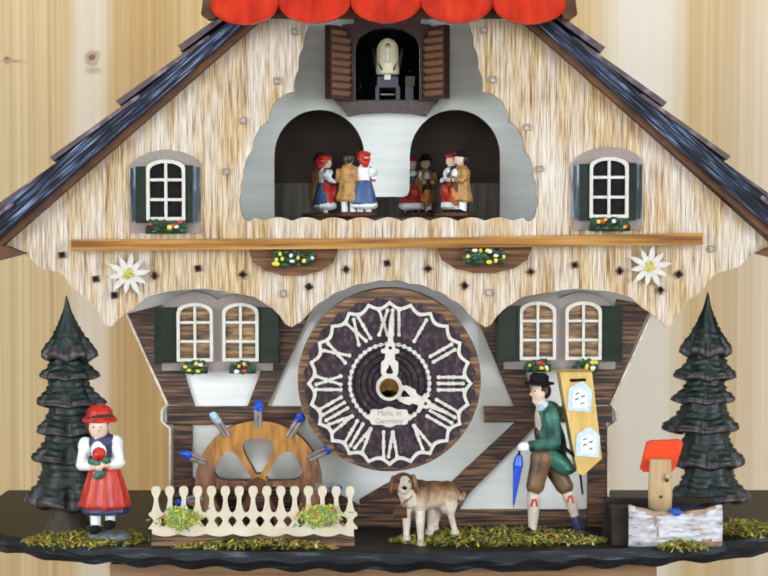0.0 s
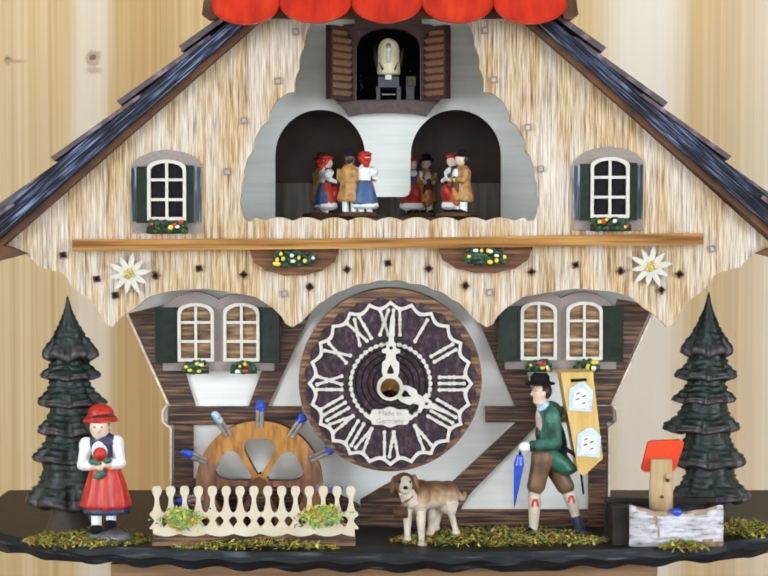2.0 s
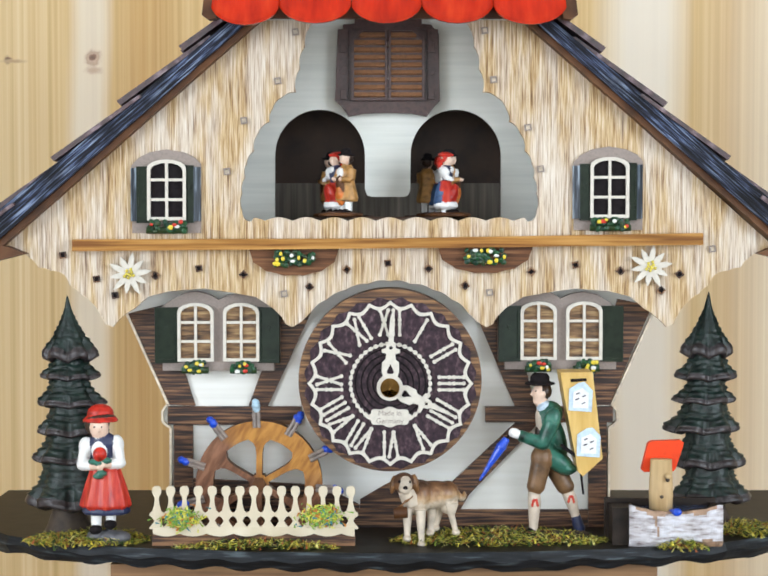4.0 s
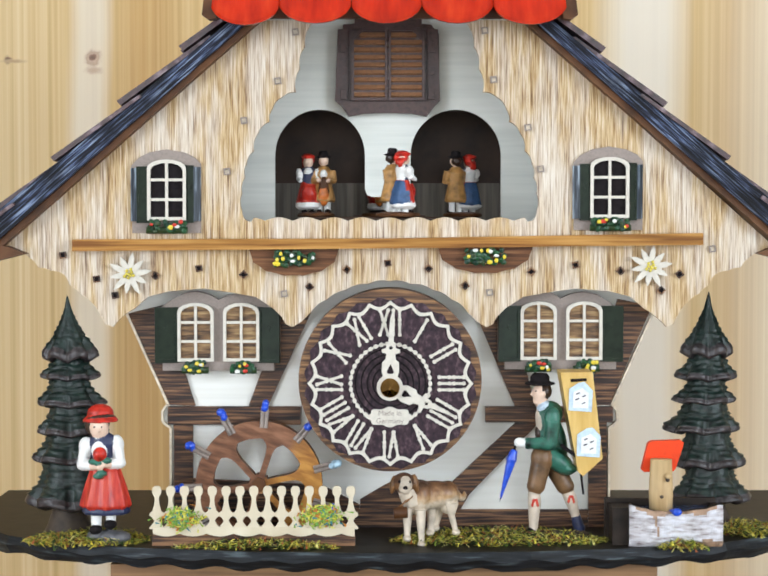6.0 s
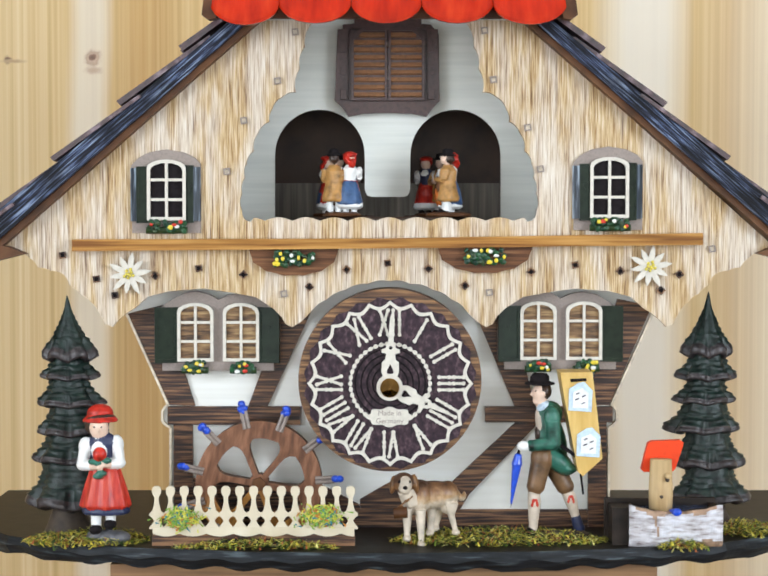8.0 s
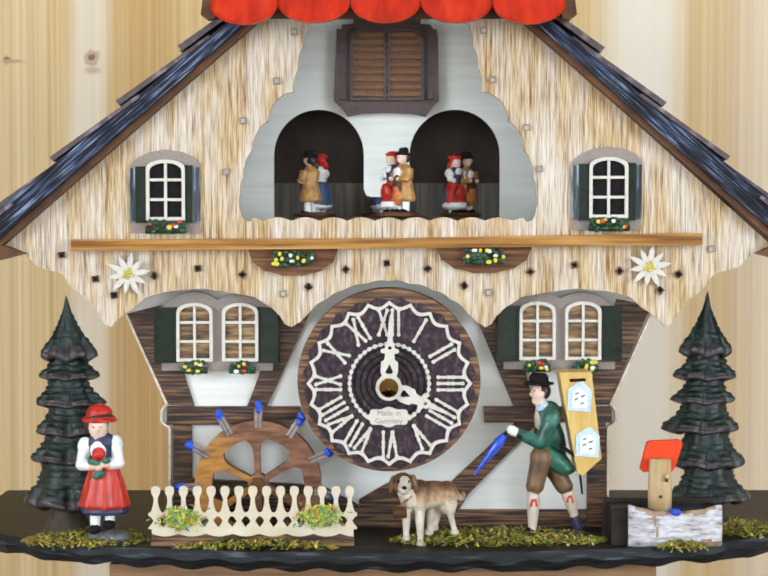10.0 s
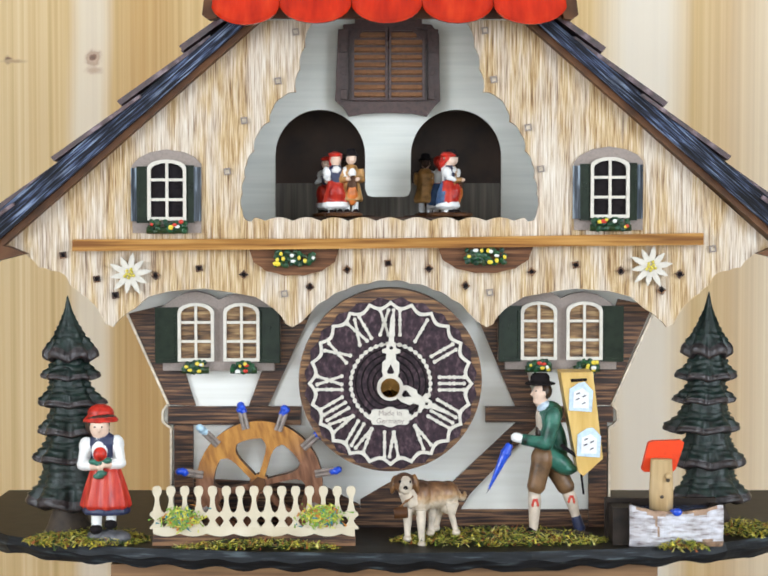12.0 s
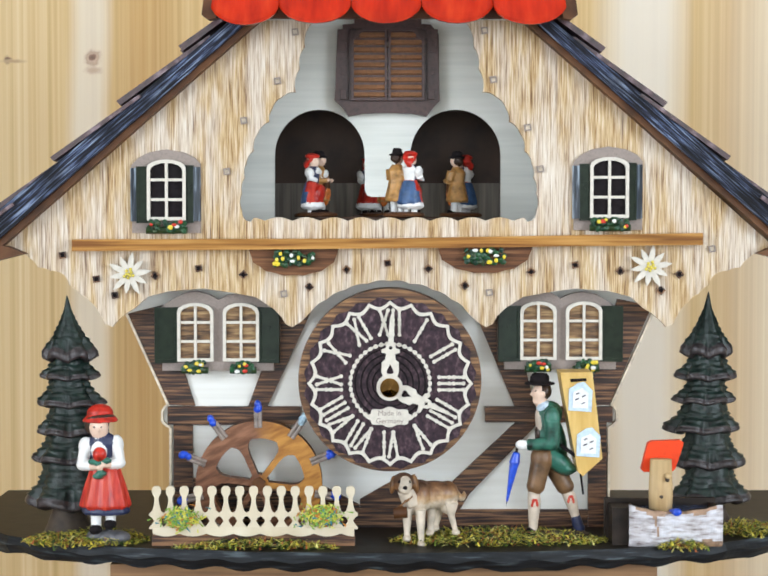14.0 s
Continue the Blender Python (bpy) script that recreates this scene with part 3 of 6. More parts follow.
for x0, x1, z0, z1 in ((-0.2038, -0.2009, 1.4795, 1.5029), (0.2073, 0.2103, 1.4795, 1.5029), (-0.1421, -0.1392, 1.4589, 1.5555), (0.1471, 0.1501, 1.4589, 1.5555)):
    bm = bmesh.new()
    block(bm, x0, x1, -0.0179, 0.1300, z0, z1)
    part("gable_strut", bm, CHAMBER, clock)
for x0, x1 in ((-0.2009, -0.1421), (-0.1392, -0.0857), (0.0904, 0.1471), (0.1501, 0.2073)):
    bm = bmesh.new()
    block(bm, x0, x1, -0.0179, 0.1300, 1.4839, 1.4859)
    part("gable_shelf", bm, CHAMBER, clock)
bm = bmesh.new()
block(bm, -0.0658, 0.0722, -0.030, 0.1300, 1.6695, 1.6754)
part("ridge_board", bm, CHAMBER, clock)

# stage: grey arched panel, chamber behind it
bm = bmesh.new()
aw = [arch(-0.0690, -0.0121, 1.4969, 1.5699, 0.0286, 20), arch(0.0168, 0.0740, 1.4969, 1.5699, 0.0286, 20)]
L, R = aw[0][2:], aw[1][2:]
panel = [(-0.0969, 1.6326), (-0.0974, 1.4938), (-0.0689, 1.4938)] + L[::-1] + [(-0.0121, 1.5192), (-0.0105, 1.5158), (-0.0074, 1.5149), (0.0124, 1.5149), (0.0152, 1.5158), (0.0167, 1.5192)] + R[::-1] + [(0.0739, 1.4938), (0.1018, 1.4938), (0.1012, 1.6326), (0.0228, 1.6326), (0.0229, 1.5751), (-0.0176, 1.5751), (-0.0176, 1.6326)]
solid(bm, panel, 0.035, 0.039)
part("stage_panel", bm, GREYPLY, clock, "pale grey plywood panel with two arches")
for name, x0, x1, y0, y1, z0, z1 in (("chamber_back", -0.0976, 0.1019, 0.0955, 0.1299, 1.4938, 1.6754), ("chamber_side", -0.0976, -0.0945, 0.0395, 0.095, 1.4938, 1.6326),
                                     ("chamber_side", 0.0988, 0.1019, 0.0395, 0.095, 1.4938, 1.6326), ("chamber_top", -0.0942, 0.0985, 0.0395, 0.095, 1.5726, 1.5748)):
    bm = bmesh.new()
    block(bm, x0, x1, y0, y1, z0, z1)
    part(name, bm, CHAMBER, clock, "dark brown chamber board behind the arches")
bm = bmesh.new()
block(bm, -0.0939, 0.0982, 0.0935, 0.0953, 1.4948, 1.5249)
part("stage_back_board", bm, BACKBAND, clock, "grey slatted board at the back of the stage")
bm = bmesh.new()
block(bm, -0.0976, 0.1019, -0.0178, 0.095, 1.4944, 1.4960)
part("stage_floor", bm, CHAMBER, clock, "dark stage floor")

# turntable
TX, TY, TZ, TR = 0.0034, 0.034, 1.5022, 0.0465
bm = bmesh.new()
lathe(bm, [(0.050, -0.0062), (0.0515, -0.0052), (0.0515, -0.001), (0.050, 0.0)], (0, 0, 0), 48)
for i in range(4):
    a = i * math.pi / 2
    limb(bm, (0.02 * math.sin(a), 0.02 * math.cos(a), -0.001), (0.02 * math.sin(a), 0.02 * math.cos(a), 0.001), 0.003, 0.003)
turntable = tagged(new("turntable", mesh_of("turntable", bm, CHAMBER, bevel=0.0)), "dark brown round turntable under the dancing couples", "turntable")
turntable.location = (TX, TY, TZ)

# balcony beam
bm = bmesh.new()
solid(bm, [(-0.1849, 1.4887), (0.0046, 1.4893), (0.1892, 1.4925), (0.1893, 1.4855), (0.0046, 1.4835), (-0.1850, 1.4817)], -0.032, -0.0222)
part("balcony_beam", bm, BEAMWOOD, clock, "oiled brown balcony beam", bevel=0.0006)


def flower_cluster(bm, x0, x1, y, z, h, n, seed):
    r = random.Random(seed)
    for i in range(n):
        c = (r.uniform(x0, x1), y + r.uniform(-0.002, 0.001), z + r.uniform(-h, h))
        ell(bm, c, (r.uniform(0.0012, 0.0024), 0.001, r.uniform(0.001, 0.0018)), 0, (0, r.uniform(0, 180), 0), 6)
    for i in range(n // 7):
        c = (r.uniform(x0, x1), y - 0.0025 + r.uniform(-0.0008, 0.0005), z + r.uniform(-h, h) * 0.9)
        ell(bm, c, (r.uniform(0.0010, 0.0020), 0.0009, r.uniform(0.0009, 0.0015)), 1, None, 6)


# balcony flower boxes
for x0, x1, zt, zb in ((-0.0807, -0.0269, 1.4831, 1.4667), (0.0319, 0.0889, 1.4845, 1.4682)):
    bm = bmesh.new()
    c, w = (x0 + x1) / 2, (x1 - x0) / 2
    pts = []
    for i in range(29):
        a = math.pi * i / 28
        k = 1 - 0.035 * abs(math.sin(i * math.pi / 4))
        pts.append((c - w * k * math.cos(a), zt - (zt - zb) * k * math.sin(a) ** 0.85))
    solid(bm, pts, -0.026, -0.0221)
    box = part("balcony_flower_box", bm, BOXWOOD, clock, "half-round russet wooden flower box", bevel=0.0003)
    bm = bmesh.new()
    flower_cluster(bm, c - 0.0117, c + 0.0117, -0.0285, zt - 0.0058, 0.0041, 70, int(x0 * 1000))
    part("foliage", bm, [LEAFGREEN, BLOSSOM], box, "green leaves with white, yellow and red blossoms")

# square studs; the dark ones are holes, their depth painted as black centres
DARK = [(-0.1922, 1.4792), (-0.1721, 1.4649), (-0.1369, 1.4669), (-0.1108, 1.4713), (-0.0841, 1.4675), (-0.0446, 1.4602), (-0.0223, 1.4707), (0.0023, 1.4745), (0.0267, 1.4713), (0.0487, 1.4610), (0.0882, 1.4693), (0.1146, 1.4734), (0.1416, 1.4698), (0.1770, 1.4678), (0.1660, 1.4581), (-0.1610, 1.4552)]
PALE = [(-0.0598, 1.4561), (0.0633, 1.4569), (0.1965, 1.4830), (-0.0835, 1.5595), (-0.0938, 1.5292), (-0.0633, 1.5831), (-0.0527, 1.6121), (0.0859, 1.5554), (0.0935, 1.5307), (0.0653, 1.5839), (0.0600, 1.6129)]
for k, (x, z) in enumerate(DARK + PALE):
    bm = bmesh.new()
    s, a = 0.0020, radians((45, 40, 50, 10)[k % 4] if k < 15 and k not in (0, 1) else 8)
    p = [(x + s * 1.42 * math.cos(a + i * math.pi / 2 + 0.785), z + s * 1.42 * math.sin(a + i * math.pi / 2 + 0.785)) for i in range(4)]
    q = [(x + (u - x) * 0.62, z + (v - z) * 0.62) for u, v in p]
    band(bm, p, q, -0.0238, -0.0221, 0)
    solid(bm, q, -0.0226, -0.0221, 1)
    part("stud", bm, [DARKWOOD, BLACK] if k < 16 else [TAUPE, EDGEPLY], gable, "small dark-framed square hole with its depth painted black" if k < 16 else "small pale square stud")

# edelweiss
for x, z in ((-0.1520, 1.4679), (0.1590, 1.4723)):
    bm = bmesh.new()
    limb(bm, (x, -0.0272, z), (x, -0.0221, z), 0.0035, 0.0030, 0, 12)
    fl = part("edelweiss", bm, IVORY, clock, "ivory edelweiss flower with pointed petals")
    for i in range(10):
        bm = bmesh.new()
        a, rr = math.tau * i / 10 + 0.16, (0.0126, 0.0110)[i % 2]
        u = Vector((math.sin(a), math.cos(a)))
        s = Vector((u.y, -u.x))
        c = Vector((x, z))
        pts = [c + u * rr * f + s * w for f, w in ((0.12, 0.0011), (0.45, 0.0018), (0.75, 0.0015), (1.04, 0.0002), (1.04, -0.0002), (0.75, -0.0015), (0.45, -0.0018), (0.12, -0.0011))]
        solid(bm, [tuple(p) for p in pts], -0.0265 - 0.0003 * (i % 2), -0.0245)
        part("petal", bm, IVORY, fl, bevel=0.0002)
    bm = bmesh.new()
    r = random.Random(3)
    for i in range(9):
        a, k = i * 2.4, 0.0011 * math.sqrt(i)
        ell(bm, (x + k * math.sin(a), -0.0275, z + k * math.cos(a)), (0.0010, 0.0012, 0.0010), 0, None, 8)
    part("flower_heart", bm, [paint("yellow_heart", (0.72, 0.60, 0.10), 0.4, 0.2), IVORY], fl, "yellow flower heart", True)

# ---- windows ----
def casement(parent, x0, x1, z0, z1, y, rise, back):
    """White arched frame with two by three lights."""
    bm = bmesh.new()
    t = (x1 - x0) * 0.085
    band(bm, arch(x0, x1, z0, z1, rise), arch(x0 + t, x1 - t, z0 + t, z1 - t, rise - t * 0.2), y - 0.0022, y)
    c, m = (x0 + x1) / 2, t * 0.42
    zi0, zi1 = z0 + t, z1 - t
    block(bm, c - m, c + m, y - 0.0018, y, zi0, zi1)
    for k in (1, 2):
        z = z0 + (z1 - z0) * k * 0.325 + t * 0.3
        block(bm, x0 + t, c - m, y - 0.0016, y, z - m, z + m)
        block(bm, c + m, x1 - t, y - 0.0016, y, z - m, z + m)
    part("window_frame", bm, IVORY, parent, "ivory arched window frame", bevel=0.0002)
    # back plate; black in the upper windows, painting the dark of the interior
    bm = bmesh.new()
    solid(bm, arch(x0 + t * 0.5, x1 - t * 0.5, z0 + t * 0.5, z1 - t * 0.5, rise), y + 0.0001, y + 0.0008)
    part("window_back", bm, back, parent)


def shutter(parent, x0, x1, z0, z1, y, hinge_left, turn, sheen_fold=0.0):
    """Panelled shutter, swung a little on its hinge."""
    bm = bmesh.new()
    w, h = x1 - x0, z1 - z0
    s = 0 if hinge_left else -w
    o, i = [(s, 0), (s + w, 0), (s + w, h), (s, h)], [(s + w * 0.16, w * 0.16), (s + w * 0.84, w * 0.16), (s + w * 0.84, h - w * 0.16), (s + w * 0.16, h - w * 0.16)]
    band(bm, o, i, -0.0016, 0)
    solid(bm, i, -0.0009, -0.0001)
    c, d = s + w / 2, h * 0.62
    solid(bm, [(c, d - 0.0022), (c + 0.0016, d + 0.0006), (c + 0.0008, d + 0.0016), (c, d + 0.0008), (c - 0.0008, d + 0.0016), (c - 0.0016, d + 0.0006)], -0.0014, -0.0009)
    if sheen_fold:                                            # outer leaf added for a blue-white reflection painted in its colour
        e = 0.0016
        a, b_ = (s + w, s + w + sheen_fold) if hinge_left else (s - sheen_fold, s)
        v = [bm.verts.new((x, y_, z)) for z in (0.001, h - 0.001) for x, y_ in ((a, -e if hinge_left else e), (b_, e if hinge_left else -e), (b_, 2 * e if hinge_left else 0), (a, 0 if hinge_left else 2 * e))]
        for q in ((0, 1, 2, 3), (4, 5, 6, 7), (0, 1, 5, 4), (1, 2, 6, 5), (2, 3, 7, 6), (3, 0, 4, 7)):
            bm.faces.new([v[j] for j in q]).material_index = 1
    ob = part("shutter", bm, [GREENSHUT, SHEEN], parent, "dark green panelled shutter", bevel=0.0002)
    ob.matrix_basis = pose(x0 if hinge_left else x1, y, z0, 0, 0, turn)


def leaf_box(parent, x0, x1, z0, z1, y, seed):
    bm = bmesh.new()
    flower_cluster(bm, x0 + 0.0015, x1 - 0.0015, y, (z0 + z1) / 2, (z1 - z0) * 0.36, 46, seed)
    limb(bm, (x0, y + 0.001, z0 + 0.002), (x1, y + 0.001, z0 + 0.002), 0.002, 0.002, 0, 8)
    part("flower_box", bm, [LEAFGREEN, BLOSSOM], parent, "green flower box with bright blossoms")


for wx in (0, 901):
    bm = bmesh.new()
    o = wx / 901
    solid(bm, [(-0.1504, 1.4924), (-0.1094, 1.4924), (-0.1093, 1.5336), (-0.1127, 1.5374), (-0.1194, 1.5406), (-0.1297, 1.5423), (-0.1396, 1.5406), (-0.1466, 1.5371), (-0.1507, 1.5327)], -0.0240, -0.0221)
    bmesh.ops.translate(bm, verts=bm.verts, vec=(0.2638 * o, 0, 0.0018 * o))
    win = part("upper_window", bm, TAUPE, clock, "arched taupe window plate in the gable", bevel=0.0002)
    dx, dz = 0.2638 * o, 0.0015 * o
    casement(win, -0.1410 + dx, -0.1178 + dx, 1.5000 + dz, 1.5362 + dz, -0.0252, 0.0050, BLACK)
    shutter(win, -0.1474 + dx, -0.1404 + dx, 1.4985 + dz, 1.5321 + dz, -0.0250, False, 6, 0.0036)
    shutter(win, -0.1184 + dx, -0.1131 + dx, 1.4985 + dz, 1.5327 + dz, -0.0250, True, -6, 0.0036)
    leaf_box(win, -0.1413 + dx, -0.1169 + dx, 1.4921 + dz, 1.5009 + dz, -0.0285, 11 + wx)
for wx, o in ((0, 0), (700, 1)):
    dx, dz = 0.2083 * o, 0.0009 * o
    bm = bmesh.new()
    solid(bm, [(-0.1349, 1.4084), (-0.0669, 1.4084), (-0.0668, 1.4135), (-0.0633, 1.4141), (-0.0632, 1.4434), (-0.0712, 1.4494), (-0.0787, 1.4542), (-0.0876, 1.4559), (-0.0959, 1.4542), (-0.1007, 1.4518), (-0.1069, 1.4554), (-0.1150, 1.4571), (-0.1227, 1.4554), (-0.1308, 1.4509), (-0.1389, 1.4446), (-0.1391, 1.4141), (-0.1349, 1.4135)], -0.0080, -0.0003 - 0.0025)
    bmesh.ops.translate(bm, verts=bm.verts, vec=(dx, 0, dz))
    win = part("lower_window", bm, TAUPE, clock, "taupe double window plate in the house front", bevel=0.0003)
    for a, b in ((363, 0), (456, 1)):
        x0 = -0.1254 + dx + b * 0.0277
        casement(win, x0, x0 + 0.0220, 1.4144 + dz, 1.4500 + dz, -0.0092, 0.0054, wood("window_inside", [(0.35, (0.05, 0.025, 0.012)), (0.52, (0.22, 0.12, 0.05)), (0.7, (0.46, 0.31, 0.14))], (60, 60, 500), (60, 60, 90)))
    shutter(win, -0.1394 + dx, -0.1251 + dx, 1.4135 + dz, 1.4473 + dz, -0.0090, False, 12)
    shutter(win, -0.0765 + dx, -0.0628 + dx, 1.4135 + dz, 1.4473 + dz, -0.0090, True, -12)
    leaf_box(win, -0.1227 + dx, -0.1066 + dx, 1.4069 + dz, 1.4153 + dz, -0.0115, 31 + wx)
    leaf_box(win, -0.0935 + dx, -0.0774 + dx, 1.4069 + dz, 1.4153 + dz, -0.0115, 47 + wx)

# ---- dial ----
bm = bmesh.new()
DC = (0.0036, 1.4048)
solid(bm, round_pts(DC, 0.0546, 96), -0.030, -0.0005 - 0.003)
dial = part("dial", bm, DIALWOOD, clock, "round dark wooden dial with ivory roman numerals", bevel=0.0005)
RC = (0.0038, 1.4031)
bm = bmesh.new()
solid(bm, round_pts(RC, 0.0520, 168, 24, 0.0023), -0.0315, -0.0301)
part("dial_face", bm, DIALDARK, dial, "dark plum scalloped dial face")
bm = bmesh.new()
n = 168
def ring_pts(r, bumps, depth, off=0.0):
    out = []
    for i in range(n):
        a = math.tau * i / n
        k = r - depth * (abs(math.sin(a * bumps / 2)) if off else 1 - abs(math.sin(a * bumps / 2)))
        out.append((RC[0] + k * math.sin(a), RC[1] + k * math.cos(a)))
    return out
OFF = math.pi / 2
band(bm, ring_pts(0.0494, 24, 0.0035, OFF), ring_pts(0.0470, 24, 0.0032, OFF), -0.0332, -0.0316)
part("outer_ring", bm, IVORY, dial, "ivory scalloped ring")
bm = bmesh.new()
band(bm, ring_pts(0.0250, 42, 0.0012), ring_pts(0.0224, 42, -0.0009), -0.0332, -0.0316)
part("inner_ring", bm, IVORY, dial, "ivory beaded ring")
# raised black bands paint the dark of concentric grooves
for rr in (68, 56, 44, 33):
    bm = bmesh.new()
    k = 0.0003 * rr
    band(bm, round_pts(RC, k + 0.0010, 64), round_pts(RC, k, 64), -0.0319, -0.0316)
    part("groove_dark", bm, BLACK, dial)
STROKES = {"I": [((0, 0), (0, 1))], "V": [((-0.17, 1), (0, 0)), ((0.17, 1), (0, 0))], "X": [((-0.17, 0), (0.17, 1)), ((0.17, 0), (-0.17, 1))]}
for k, word in enumerate(("XII", "I", "II", "III", "IIII", "V", "VI", "VII", "VIII", "IX", "X", "XI")):
    bm = bmesh.new()
    a = math.tau * k / 12
    u, s = Vector((math.sin(a), math.cos(a))), Vector((math.cos(a), -math.sin(a)))
    wid = {"I": 0.24, "V": 0.46, "X": 0.46}
    total = sum(wid[c] for c in word)
    pos, r0, h = -total / 2, 0.0285, 0.0157
    for j, c in enumerate(word):
        mid = pos + wid[c] / 2
        pos += wid[c]
        for (ax, az), (bx, bz) in STROKES[c]:
            p = Vector(RC) + u * (r0 + az * h) + s * (mid + ax) * h
            q = Vector(RC) + u * (r0 + bz * h) + s * (mid + bx) * h
            e = 0.00002 * j
            slab(bm, tuple(p), tuple(q), 0.0015, -0.0330 - e - 0.00005 * (ax > 0), -0.0316)
            for f in (0.04, 0.42, 0.60, 0.96):
                solid(bm, round_pts(p.lerp(q, f), 0.0012, 10), -0.0332 - e - 0.00011 * f - 0.00005 * (ax > 0), -0.0316)
    part("numeral", bm, IVORY, dial, "ivory roman numeral " + word)
bm = bmesh.new()
pl = (0.0035, 1.3832)
solid(bm, [(pl[0] + 0.0134 * math.sin(a) * (1 + 0.08 * math.cos(8 * a)), pl[1] + 0.0055 * math.cos(a) * (1 + 0.12 * math.cos(8 * a))) for a in (math.tau * i / 48 for i in range(48))], -0.0338, -0.0316)
part("maker_plaque", bm, IVORY, dial, "ivory oval plaque", bevel=0.0001)
for text, z in (("Made in", 1.3855), ("Germany", 1.3808)):
    cu = bpy.data.curves.new("lettering", "FONT")
    cu.body, cu.size, cu.align_x, cu.align_y, cu.extrude = text, 0.0044, "CENTER", "CENTER", 0.00005
    tmp = new("lettering", cu)
    me = bpy.data.meshes.new_from_object(tmp.evaluated_get(bpy.context.evaluated_depsgraph_get()))
    bpy.data.objects.remove(tmp)
    me.materials.append(TAUPE)
    ob = new("lettering", me)
    me.transform(pose(0.0035, -0.03392, z, 90, 0, 0))
    ob.parent = dial

# hands and nut
HC = (0.0035, 1.4011)


def clock_hand(name, turn, reach, y, label):
    """Carved hand: ring on the arbor, body with a keyhole, pierced cross, tapering blade."""
    bm = bmesh.new()
    a_, k = radians(turn), 0.0001
    up, side = Vector((math.sin(a_), math.cos(a_))), Vector((math.cos(a_), -math.sin(a_)))
    at_ = lambda w, r: tuple(Vector(HC) + up * r * k + side * w * k)
    band(bm, round_pts(HC, 78 * k, 32), round_pts(HC, 34 * k, 32), y - 0.0001, y + 0.0010)
    body = ((-40, 62), (40, 62), (52, 92), (50, 150), (34, 163), (0, 165), (-34, 163), (-50, 150), (-52, 92))
    eye = ((-16, 82), (16, 82), (22, 94), (16, 108), (7, 124), (0, 140), (-7, 124), (-16, 108), (-22, 94))
    band(bm, [at_(*p) for p in body], [at_(*p) for p in eye], y, y + 0.0010)
    solid(bm, [at_(*p) for p in ((-32, 160), (32, 160), (26, 206), (-26, 206))], y + 0.0001, y + 0.0010)
    cross = ((-28, 200), (28, 200), (54, 207), (54, 226), (30, 234), (26, 258), (12, 272), (-12, 272), (-26, 258), (-30, 234), (-54, 226), (-54, 207))
    hole = [(11 * math.cos(math.radians(-120 + 30 * i)), 236 + 11 * math.sin(math.radians(-120 + 30 * i))) for i in range(12)]
    band(bm, [at_(*p) for p in cross], [at_(*p) for p in hole], y - 0.0001, y + 0.0010)
    solid(bm, [at_(*p) for p in ((-16, 268), (16, 268), (15, reach * 0.72), (9, reach * 0.93), (0, reach), (-9, reach * 0.93), (-15, reach * 0.72))], y + 0.0001, y + 0.0010)
    part(name, bm, IVORY, dial, label, bevel=0.0001)


clock_hand("minute_hand", 1.5, 440, -0.0372, "ivory carved minute hand at twelve")
clock_hand("hour_hand", 114, 390, -0.0352, "ivory carved hour hand at four")
bm = bmesh.new()
limb(bm, (HC[0], -0.0390, HC[1]), (HC[0], -0.0318, HC[1]), 0.0057, 0.0057, 0, 24)
limb(bm, (HC[0], -0.0425, HC[1]), (HC[0], -0.0391, HC[1]), 0.0009, 0.0056, 0, 9)
part("hand_nut", bm, BRASS, dial, "polished dark brass hand nut")

